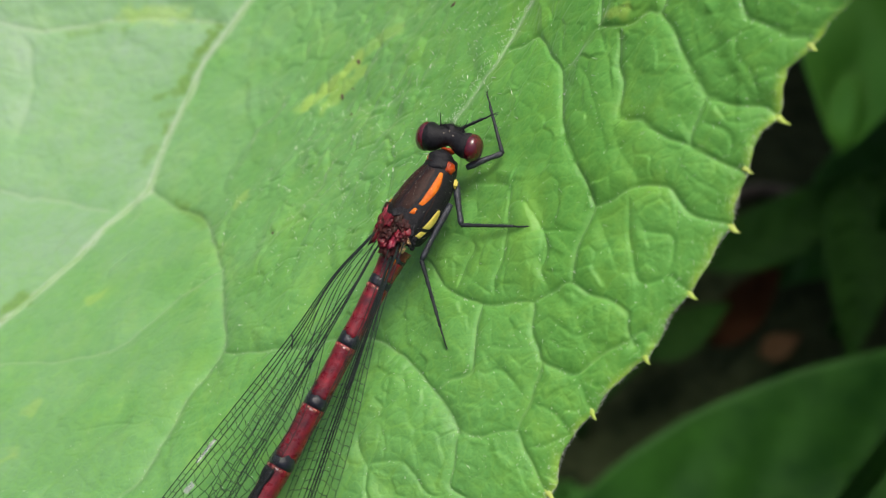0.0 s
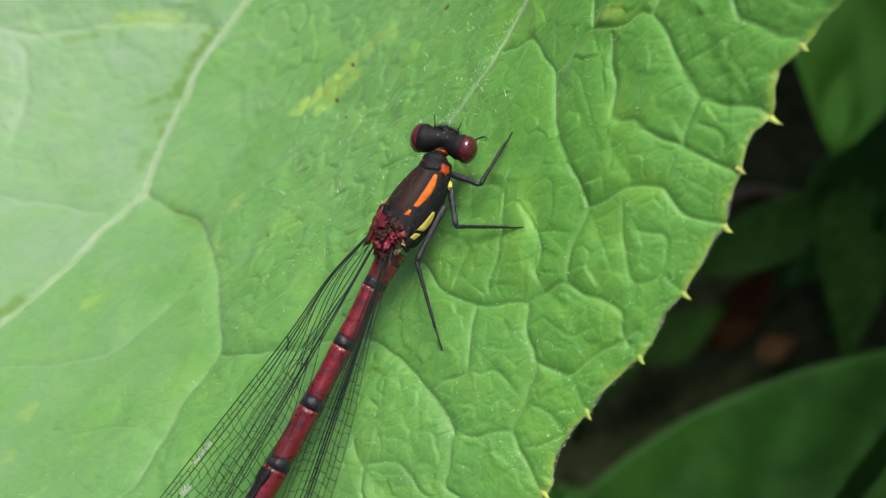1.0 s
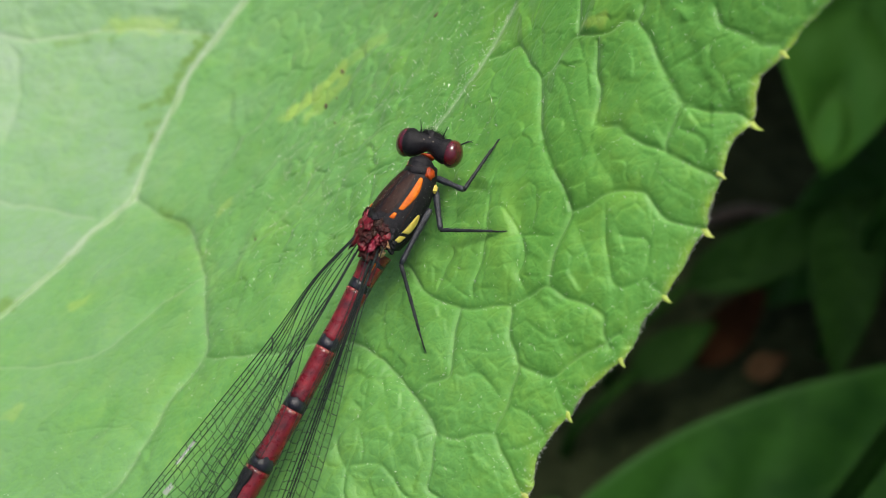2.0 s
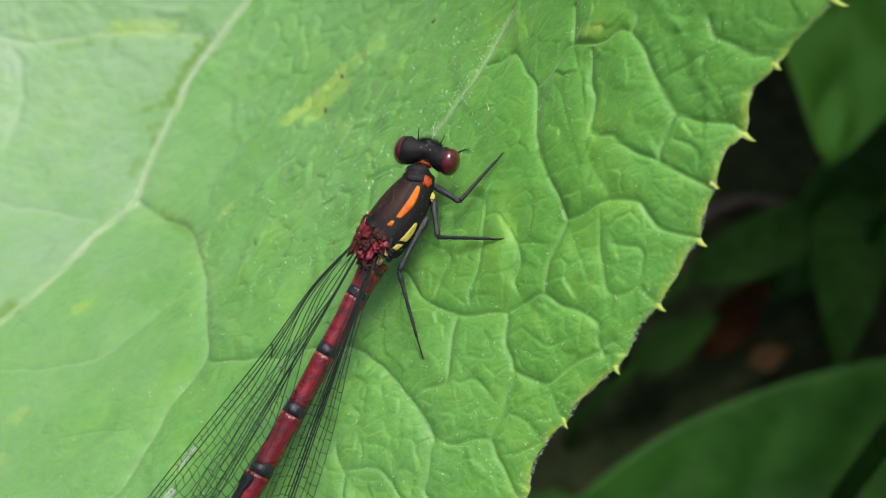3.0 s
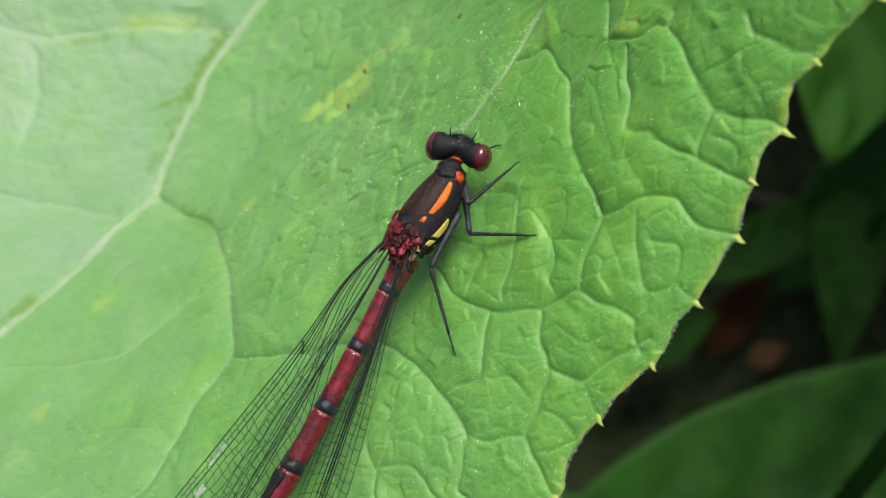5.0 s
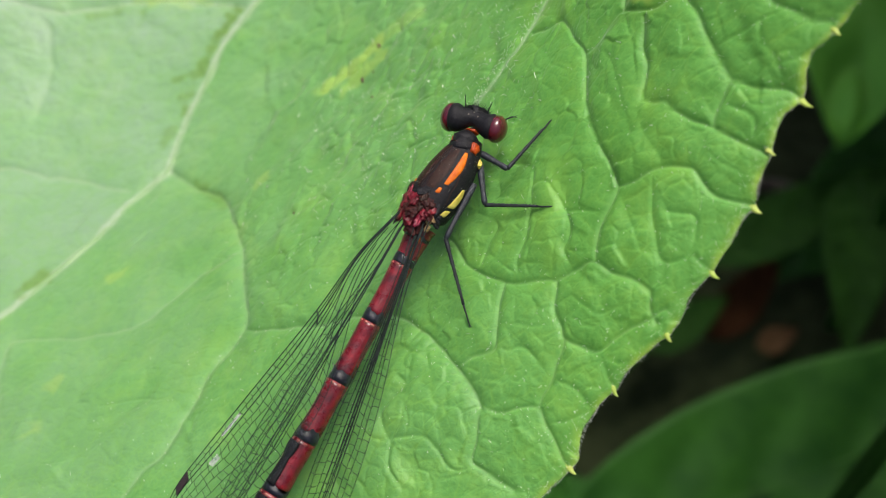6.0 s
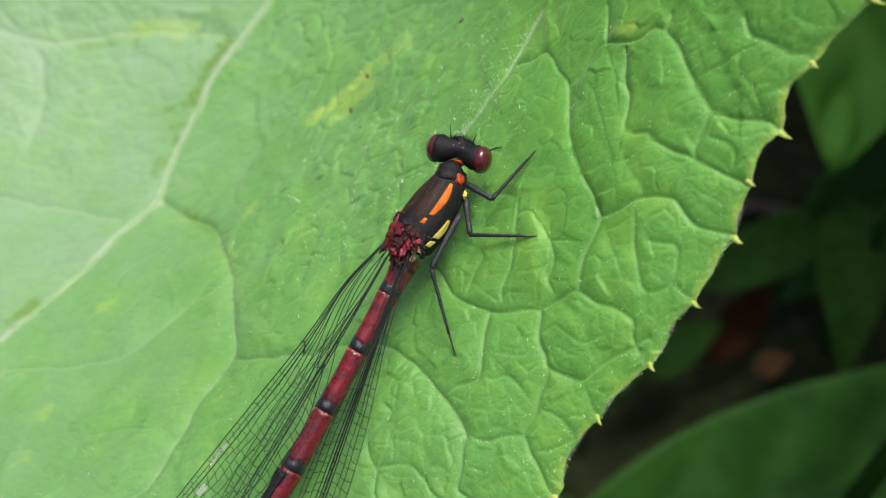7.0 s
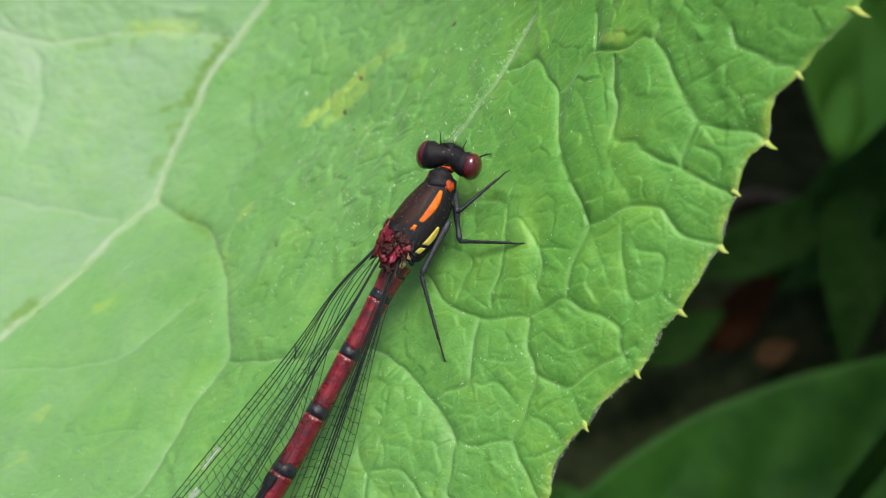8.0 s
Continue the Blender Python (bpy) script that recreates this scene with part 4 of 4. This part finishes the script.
def fly_abdomen():
    """Ten red segments with black hind rings and cream joints."""
    stops = [-2.6, -3.5, -5.35, -9.6, -14.0, -18.3, -22.2, -25.8, -28.6, -30.6, -31.8]
    radius = [0.98, 0.84, 0.72, 0.70, 0.74, 0.79, 0.84, 0.86, 0.88, 0.84, 0.70]

    def axis(y):
        s = (-2.6 - y) / 29
        return Vector((-0.20 - 0.40 * s, y, -0.45 - 0.55 * math.sin(min(1, s * 1.6) * 1.57) + 0.5 * s * s))
    for i in range(10):
        a, b = stops[i], stops[i + 1]
        n = 14
        ys = [a + (b - a) * k / n for k in range(n + 1)]
        rs = [radius[i] + (radius[i + 1] - radius[i]) * k / n + 0.022 * math.cos(2 * math.pi * k / n) - 0.015 for k in range(n + 1)]
        dark = 0.16 if i > 1 else 0.3
        cut = max(1, round(n * (1 - dark)))
        bm = bmesh.new()
        tube(bm, [axis(y) for y in ys[:cut + 1]], rs[:cut + 1], 20, 1.05)
        seg = part("abdomen_segment", bm, RED, fly, "red abdomen segment")
        bm = bmesh.new()
        tube(bm, [axis(y) for y in ys[cut:]], [r + 0.006 for r in rs[cut:]], 20, 1.05)
        bm.verts.ensure_lookup_table()
        for k in range(20):
            bm.verts[k].co.y += MM * (0.45 * noise.noise(Vector((2.2 * math.cos(k * 0.314), 2.2 * math.sin(k * 0.314), i * 3.1))) + 0.14 * math.cos((k - 5) * 0.314))
        part("dark_ring", bm, RING, seg, "black hind ring")
        if i == 1:
            bm = bmesh.new()
            for k in range(5):
                c = axis(a - 0.05 - 0.30 * k)
                blob(bm, (c.x + 0.76 * radius[1] * (1 - 0.03 * k), c.y, c.z + 0.40), (0.10, 0.26, 0.24), (0, 55, 0), 0.35, k, 10, 8)
            part("flank_patch", bm, ORANGE, seg, "orange patch on the flank")
        if i > 1:
            bm = bmesh.new()
            for deg in (-52, -18, 22, 58):
                t = radians(deg)
                c = axis(a - 0.16)
                blob(bm, (c.x + radius[i] * math.sin(t), c.y, c.z + radius[i] * 1.05 * math.cos(t)), (0.15, 0.10, 0.04), (0, deg, 0), 0.5, i + deg, 10, 8)
            part("pale_band", bm, CREAM, seg, "small cream patches at the joint")
            bm = bmesh.new()
            wide = 0.10 if i < 5 else 0.52
            pts = [axis(y) + Vector((0.05, 0, r * 1.05 - 0.05)) for y, r in zip(ys[1:cut + 1], rs[1:cut + 1])]
            tube(bm, pts, [wide * (0.5 + 0.5 * math.sin(math.pi * min(1, (k + 2) / 6)) + 0.4 * k / len(pts)) for k in range(len(pts))], 8, 0.4)
            part("back_line", bm, BLACK, seg, "dark line along the back")


def limb(a, b):
    """The pose of a limb that starts at a and points at b, along its own y, in mm of the fly's space."""
    a, b = Vector(a), Vector(b)
    y = (b - a).normalized()
    x = y.cross(Vector((0, 0, 1))).normalized()
    z = x.cross(y)
    m = Matrix((x, y, z)).transposed().to_4x4()
    m.translation = a * MM
    return m


def leg_pieces(name, thigh, shin, foot, root, knee, tip, seed):
    rng = random.Random(seed)
    bm = bmesh.new()
    tube(bm, [(0, thigh * k / 10, 0.06 * math.sin(k * 0.31)) for k in range(11)], [0.18, 0.22, 0.24, 0.23, 0.22, 0.20, 0.18, 0.17, 0.18, 0.21, 0.15], 10)
    for k in range(26):
        y, s = thigh * (0.10 + 0.033 * k), rng.choice((-1, 1))
        tube(bm, [(s * 0.12, y, -0.1), (s * 0.26, y + 0.15, -0.30)], [0.016, 0.004], 3)
    upper = part(name, bm, LEG, fly, "slate black spiny leg")
    upper.matrix_basis = limb(root, knee)
    bm = bmesh.new()
    n = 14
    tube(bm, [(0, shin * k / n, 0) for k in range(n + 1)], [0.138 - 0.045 * k / n + 0.012 * (k % 3 - 1) + 0.03 * math.exp(-k * 1.2) for k in range(n + 1)], 8)
    for k in range(24):
        y, s = shin * (0.06 + 0.037 * k), (-1 if k % 2 else 1)
        tube(bm, [(s * 0.07, y, 0), (s * 0.30, y + 0.24, -0.10)], [0.018, 0.005], 3)
    tube(bm, [(0, shin - 0.05, 0), (0.02, shin + foot * 0.3, -0.04), (0, shin + foot * 0.36, -0.03), (-0.02, shin + foot * 0.8, -0.02), (0, shin + foot, -0.10)],
         [0.075, 0.065, 0.05, 0.055, 0.02], 6)
    for s in (-1, 1):
        tube(bm, [(0, shin + foot * 0.95, -0.06), (s * 0.08, shin + foot + 0.10, -0.10), (s * 0.10, shin + foot + 0.13, -0.20)], [0.03, 0.02, 0.006], 4)
    lower = part("shin", bm, SHIN, upper)
    knee = Vector(root) + (Vector(knee) - Vector(root)).normalized() * thigh
    lower.matrix_basis = limb(root, knee).inverted() @ limb(knee, tip)
    return upper, lower


def wing(length, chord, root, tip, down, seed, glints=(), bow=0.0):
    """A netted wing from its root to its tip; down is the way from its leading to its hind edge."""
    x = (Vector(tip) - Vector(root)).normalized()
    d = Vector(down)
    y = -(d - x * d.dot(x)).normalized()
    z = x.cross(y)
    m = Matrix((x, y, z)).transposed().to_4x4()
    m.translation = Vector(root) * MM
    rng = random.Random(seed)

    def lead(s):
        return 0.25 * math.sin(math.pi * min(1, s)) + bow * math.exp(-((s - 0.16) / 0.14) ** 2) - 0.9 * max(0, (s - 0.86) / 0.14) ** 2.6

    def deep(s):
        body = 0.45 + (chord - 0.45) * (1 / (1 + math.exp(-(s - 0.34) * 11)))
        return body * math.sqrt(max(0.0, 1 - max(0, (s - 0.60) / 0.40) ** 2.4)) if s < 1 else 0.02

    def at(s, f, lift=0.0):
        return Vector((length * s, lead(s) - deep(s) * f, 0.05 * math.sin(f * 14) * min(1, s * 3) + 0.5 * math.sin(s * 2.2) * 0.3 + lift))

    def row(f):
        return lambda s: f(s) if callable(f) else f
    if chord < 3:
        lines = [(0.0, 0.0), (0.12, 0.0), (0.25, 0.02), (0.50, 0.08), (0.75, 0.16), (1.0, 0.0)]
    else:
        lines = [(0.0, 0.0), (0.065, 0.0), (0.13, 0.02), (0.225, 0.18), (0.325, 0.04), (0.435, 0.24), (0.55, 0.07), (0.665, 0.29), (0.78, 0.12), (0.89, 0.34), (1.0, 0.0)]
    net = bmesh.new()

    def merge(f, s0, prev, s):
        k = min(1, max(0, (s - s0) / 0.10))
        return prev + (f - prev) * k
    for i, (f, s0) in enumerate(lines):
        prev = lines[i - 1][0] if i else 0
        n = 46
        pts, wig = [], rng.uniform(0, 6)
        for k in range(n + 1):
            s = s0 + (0.995 - s0) * k / n
            g = merge(f, s0, prev, s) if s0 > 0.03 else f
            if 2 < i < len(lines) - 1:
                g += 0.016 * math.sin(s * 40 + wig) * min(1, s * 3)
            pts.append(at(s, g))
        r = (0.044, 0.034, 0.048)[i] if i < 3 else 0.030
        tube(net, pts, [r * (1 - 0.35 * k / n + 0.15 * math.exp(-(s0 + k / n) / 0.10)) for k in range(n + 1)], 5)
    rungs, s = [], 0.06
    while s < 0.975:
        rungs.append(s)
        s += (0.042 if s < 0.36 else 0.026) * rng.uniform(0.85, 1.15)
    for i in range(len(lines) - 1):
        (f0, a0), (f1, a1) = lines[i], lines[i + 1]
        first, drift = (0.10 if i < 2 else max(a0, a1) + 0.03), rng.uniform(-0.004, 0.004)
        for s in rungs:
            if s < first or deep(s) * (f1 - f0) < 0.05 or rng.random() < 0.06:
                continue
            s += drift + rng.uniform(-0.004, 0.004) + 0.010 * f0
            e = s + rng.uniform(-0.005, 0.009)
            tube(net, [at(s, f0), at((s + e) / 2 + rng.uniform(-0.003, 0.003), (f0 + f1) / 2), at(e, f1)], 0.022 if i > 1 else 0.028, 4)
    tube(net, [at(0.348, 0.0), at(0.350, 0.05), at(0.356, 0.11), at(0.372, 0.19)], 0.06, 5)
    film = bmesh.new()
    grid = []
    for k in range(41):
        s = 0.01 + 0.982 * k / 40
        grid.append([film.verts.new(at(s, j / 12) * MM) for j in range(13)])
    for a, b in zip(grid, grid[1:]):
        for j in range(12):
            film.faces.new((a[j], a[j + 1], b[j + 1], b[j]))
    w = part("wing", film, FILM, fly, "clear netted wing")
    w.matrix_basis = m
    w.visible_shadow = True
    part("wing_netting", net, VEIN, w, "fine black veins")
    stig = bmesh.new()
    quad = [(0.875, 0.01), (0.925, 0.01), (0.935, 0.11), (0.885, 0.11)]
    top = [stig.verts.new(at(s, f, 0.035) * MM) for s, f in quad]
    low = [stig.verts.new(at(s, f, -0.035) * MM) for s, f in quad]
    stig.faces.new(top)
    stig.faces.new(low[::-1])
    for k in range(4):
        stig.faces.new((top[k], low[k], low[(k + 1) % 4], top[(k + 1) % 4]))
    # pale panes laid on the film as painted glints
    for s0, s1, f0, f1 in glints:
        pane = bmesh.new()
        for lift in (0.02, -0.02):
            rows = [[pane.verts.new(at(s0 + (s1 - s0) * i / 5 + 0.002 * math.sin(i * 9 + j), f0 + (f1 - f0) * j / 3, lift) * MM) for j in range(4)] for i in range(6)]
            for a, b in zip(rows, rows[1:]):
                for j in range(3):
                    pane.faces.new((a[j], a[j + 1], b[j + 1], b[j]))
        part("glint_cell", pane, GLINT, w, "whitish wing cell painted as a glint")
    part("wing_mark", stig, STIGMA, w, "dark mark near the wing tip", smooth=False)
    return w


fly_head()
THORAX = fly_thorax()
fly_thorax_marks()
fly_abdomen()
wing(25.8, 5.9, (-0.70, -2.0, 1.25), (-6.00, -24.7, 1.90), (1, 0, -0.12), 1, ((0.783, 0.815, 0.195, 0.285), (0.67, 0.745, 0.055, 0.095)), 0.5)
wing(24.5, 2.7, (-0.35, -2.9, 1.05), (-0.25, -22.6, 1.50), (-0.97, 0, -0.15), 2)
wing(25.5, 2.7, (0.90, -2.3, 0.80), (2.80, -19.5, -1.20), (0.97, -0.05, 0.16), 3)
wing(24.5, 2.5, (0.70, -3.0, 0.70), (2.60, -19.5, -1.25), (0.15, 0, 0.98), 4)

FORE_ROOT, FORE_ROOT_LEFT = Vector((0.45, 3.55, -1.05)), Vector((-0.7, 3.7, -1.05))
fore, fore_shin = leg_pieces("foreleg", 2.5, 3.45, 1.1, FORE_ROOT, (2.83, 3.27, -1.5), (3.36, 7.53, -2.38), 1)
fore_left, fore_left_shin = leg_pieces("foreleg", 2.5, 3.45, 1.1, FORE_ROOT_LEFT, (-2.6, 4.6, -1.8), (1.1, 6.72, -1.5), 2)
leg_pieces("middle_leg", 2.8, 3.6, 1.3, (0.95, 2.9, -1.05), (2.26, 0.63, -2.0), (6.86, 2.48, -3.13), 3)
leg_pieces("middle_leg", 2.8, 3.6, 1.3, (-0.75, 2.6, -1.05), (-2.5, 1.2, -2.4), (-3.4, 5.2, -3.5), 4)
leg_pieces("hind_leg", 4.05, 4.4, 1.4, (1.50, 1.45, -1.0), (1.54, -2.58, -1.1), (4.35, -6.74, -4.0), 5)
leg_pieces("hind_leg", 4.05, 4.4, 1.4, (-0.70, 1.1, -1.2), (-2.4, -1.9, -2.6), (-3.2, -7.2, -3.6), 6)


# ---- the undergrowth far below ----
GROUND = 0.06
rng = np.random.default_rng(4)
ring = np.concatenate([np.linspace(0, 1.2, 40), np.geomspace(1.3, 60, 24)])
turns = np.linspace(0, 2 * np.pi, 72, endpoint=False)
gx, gy = ring[:, None] * np.cos(turns), ring[:, None] * np.sin(turns) + 0.1
gz = GROUND + 0.012 * waves(gx * 1000, gy * 1000, 60, 31) + 0.004 * waves(gx * 1000, gy * 1000, 17, 32) * (ring[:, None] < 2)
me = bpy.data.meshes.new("ground")
faces = [(i * 72 + j, (i + 1) * 72 + j, (i + 1) * 72 + (j + 1) % 72, i * 72 + (j + 1) % 72) for i in range(len(ring) - 1) for j in range(72)]
me.from_pydata(np.stack([gx, gy, gz], -1).reshape(-1, 3).tolist(), [], faces)
me.materials.append(SOIL)
for fc in me.polygons:
    fc.use_smooth = True
tagged(new("ground", me), "dark damp woodland soil", "ground", kind="structure")


def broad_leaf(name, base, tip, up, width, mat, label, category="leaf", group="", fold=0.25, droop=0.12, stalk=True):
    """A broad pointed leaf with a sunk midrib and side veins, from its base to its tip, in metres."""
    base, tip = Vector(base), Vector(tip)
    length = (tip - base).length
    y = (tip - base).normalized()
    u = Vector(up)
    z = (u - y * u.dot(y)).normalized()
    x = y.cross(z)
    m = Matrix((x, y, z)).transposed().to_4x4()
    m.translation = base
    bm = bmesh.new()
    nt, ns = 44, 24
    grid = []
    for i in range(nt + 1):
        t = i / nt
        w = width * 0.5 * (math.sin(math.pi * t ** 0.75) ** 0.8 * (1 - 0.25 * t) + 0.004)
        row = []
        for j in range(ns + 1):
            s = j / ns * 2 - 1
            vein_wave = abs(math.sin((t * 7 - abs(s) * 0.9) * math.pi))
            h = fold * width * 0.5 * (abs(s) ** 1.3) * w / width - droop * length * t * t - 0.06 * width * (1 - vein_wave) ** 2 * (1 - s * s)
            h += 0.02 * width * noise.noise(Vector((s * 2, t * 4, length * 9)))
            row.append(bm.verts.new((s * w, t * length, h)))
        grid.append(row)
    for a, b in zip(grid, grid[1:]):
        for j in range(ns):
            bm.faces.new((a[j], a[j + 1], b[j + 1], b[j]))
    thing = tagged(new(name), label, category, group)
    thing.matrix_world = m
    blade = part("blade", bm, mat, thing)
    th = blade.modifiers.new("thickness", "SOLIDIFY")
    th.thickness = 0.0006
    bm = bmesh.new()
    tube(bm, [Vector((0, t * length * 0.97, -droop * length * t * t - 0.0008)) * 1000 for t in np.linspace(0, 1, 12)], np.linspace(1.3, 0.3, 12), 6)
    part("midrib", bm, mat, thing)
    if stalk:
        foot = m.inverted() @ Vector((base.x - y.x * 0.02, base.y - y.y * 0.02, GROUND - 0.01))
        bm = bmesh.new()
        tube(bm, [p * 1000 for p in (Vector((0, 0, 0)), foot * 0.4 + Vector((0, -0.01, 0)), foot)], [1.3, 1.6, 2.0], 8)
        part("stalk", bm, mat, thing)
    return thing


LOW = "broad dark green leaf in the shade below"
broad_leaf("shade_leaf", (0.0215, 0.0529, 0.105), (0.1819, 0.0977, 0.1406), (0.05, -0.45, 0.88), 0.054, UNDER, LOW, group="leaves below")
broad_leaf("shade_leaf", (0.135, 0.285, 0.215), (0.099, 0.146, 0.150), (-0.05, -0.55, 0.8), 0.100, UNDER_LIT, LOW, group="leaves below")
DEAD = "narrow curled reddish brown dead leaf on the soil"
broad_leaf("dead_leaf", (0.0745, 0.1330, 0.076), (0.0990, 0.1590, 0.080), (0.1, -0.4, 0.9), 0.014, LITTER, DEAD, "dead leaf", stalk=False)
broad_leaf("dead_leaf", (0.0869, 0.1284, 0.078), (0.0984, 0.1325, 0.080), (0.1, -0.5, 0.8), 0.008, CHIP, "small pale tan scrap of dead leaf on the soil", "dead leaf", stalk=False)
broad_leaf("shade_leaf", (0.148, 0.196, 0.095), (0.096, 0.150, 0.080), (0.45, -0.1, 0.7), 0.040, UNDER, LOW, group="leaves below")
broad_leaf("shade_leaf", (0.0690, 0.1440, 0.098), (0.1250, 0.1580, 0.122), (0.05, -0.55, 0.8), 0.018, UNDER_SHADED, LOW, group="leaves below")
broad_leaf("shade_leaf", (0.0545, 0.1250, 0.083), (0.0775, 0.1370, 0.090), (0.1, -0.4, 0.9), 0.013, UNDER_SHADED, LOW, group="leaves below")
broad_leaf("shade_leaf", (0.1090, 0.1560, 0.118), (0.1010, 0.1080, 0.112), (0.15, -0.3, 0.9), 0.022, UNDER_SHADED, LOW, group="leaves below")
bm = bmesh.new()
tube(bm, spline([(78, 187, 66), (97, 193, 70), (114, 192, 67), (131, 196, 70), (150, 195, 66)], 16), [2.4, 2.6, 2.4, 2.5, 2.3, 2.3, 2.5, 2.4, 2.2, 2.2, 2.1, 2.0, 2.0, 1.9, 1.7, 1.4], 8)
tagged(part("twig", bm, TWIG), "dry grey twig lying on the soil", "twig")
rng = random.Random(21)
low = broad_leaf("shade_leaf", (0.20, 0.30, 0.085), (0.13, 0.26, 0.09), (0, -0.3, 0.9), 0.045, UNDER, LOW, group="leaves below")
for k in range(26):
    x, y, z = rng.uniform(0.02, 0.34), rng.uniform(0.05, 0.42), rng.uniform(0.068, 0.095)
    face = rng.uniform(-10, 30), rng.uniform(-25, 25), rng.uniform(0, 360)
    if not (0.045 < x < 0.16 and 0.06 < y < 0.20):
        copy_thing(low, pose(x, y, z, *face))

# unseen leaves, added out of view to keep sky and sun off the ground
rng = random.Random(8)
over = broad_leaf("blocker_leaf", (0.30, 0.34, 0.40), (0.16, 0.24, 0.39), (0.1, 0.1, 1), 0.13, UNDER, "unseen broad green leaf added to shade the ground", group="thicket leaves")
for k in range(108):
    if k < 44 and k % 6 == 5:
        continue
    if k < 44:
        p, face = (rng.uniform(-0.02, 0.45), rng.uniform(0.29, 0.58), rng.uniform(0.31, 0.46)), (rng.uniform(-25, 25), rng.uniform(-25, 25), rng.uniform(0, 360))
    elif k < 70:
        p, face = (rng.uniform(0.28, 0.44), rng.uniform(-0.20, 0.28), rng.uniform(0.18, 0.38)), (rng.uniform(-40, 20), rng.uniform(20, 70), rng.uniform(40, 140))
    elif k > 78:
        p, face = (rng.uniform(0.078, 0.24), rng.uniform(-0.02, 0.26), rng.uniform(0.38, 0.52)), (rng.uniform(-15, 15), rng.uniform(-20, 20), rng.uniform(-140, -40))
    else:
        p, face = (rng.uniform(0.20, 0.38), rng.uniform(-0.30, -0.10), rng.uniform(0.18, 0.34)), (rng.uniform(-20, 30), rng.uniform(-30, 30), rng.uniform(20, 100))
    copy_thing(over, pose(*p, *face))


# ---- what moves: the forelegs wipe the face again and again ----
def fore_pose(root, knee, tip, thigh=2.5):
    bend = Vector(root) + (Vector(knee) - Vector(root)).normalized() * thigh
    up = limb(root, bend)
    return up, up.inverted() @ limb(bend, tip)


def motions():
    out, half, back = ((2.83, 3.27, -1.5), (3.36, 7.53, -2.38)), ((2.6, 2.8, -0.95), (3.15, 7.0, -2.25)), ((2.2, 2.2, -0.45), (2.92, 6.48, -2.15))
    high, ahead, side = ((3.21, 3.63, -1.5), (2.27, 7.88, -2.44)), ((2.27, 5.99, -2.15), (-0.63, 9.32, -1.05)), ((2.57, 5.38, -2.60), (0.44, 9.37, -2.15))
    hip = {ahead: (0.87, 4.11, -1.30), side: (0.91, 3.95, -1.39)}
    times = [(0.0, ahead), (0.1, side), (0.3, high), (0.5, high), (0.6, half), (0.8, high), (1.0, high), (1.1, back), (1.6, back), (1.8, half), (2.1, high), (2.4, back),
             (2.8, back), (3.0, out), (3.3, out), (3.4, back), (3.6, back), (3.8, out), (3.9, out), (4.0, back), (4.3, back), (4.7, out), (5.0, back), (5.2, out), (5.5, out), (5.6, back),
             (5.8, back), (6.0, out), (6.3, out), (6.4, back), (6.8, back), (7.0, out), (7.4, out), (7.5, back), (8.0, back)]
    walk(fore, [(t, fore_pose(hip.get(p, FORE_ROOT), *p)[0]) for t, p in times])
    walk(fore_shin, [(t, fore_pose(hip.get(p, FORE_ROOT), *p)[1]) for t, p in times])
    reach, rest = ((-2.2, 5.4, -1.2), (0.9, 7.6, -0.7)), ((-2.6, 4.6, -1.8), (1.1, 6.72, -1.5))
    times = [(0.0, reach), (0.2, rest), (8.0, rest)]
    walk(fore_left, [(t, fore_pose(FORE_ROOT_LEFT, *p)[0]) for t, p in times])
    walk(fore_left_shin, [(t, fore_pose(FORE_ROOT_LEFT, *p)[1]) for t, p in times])


motions()
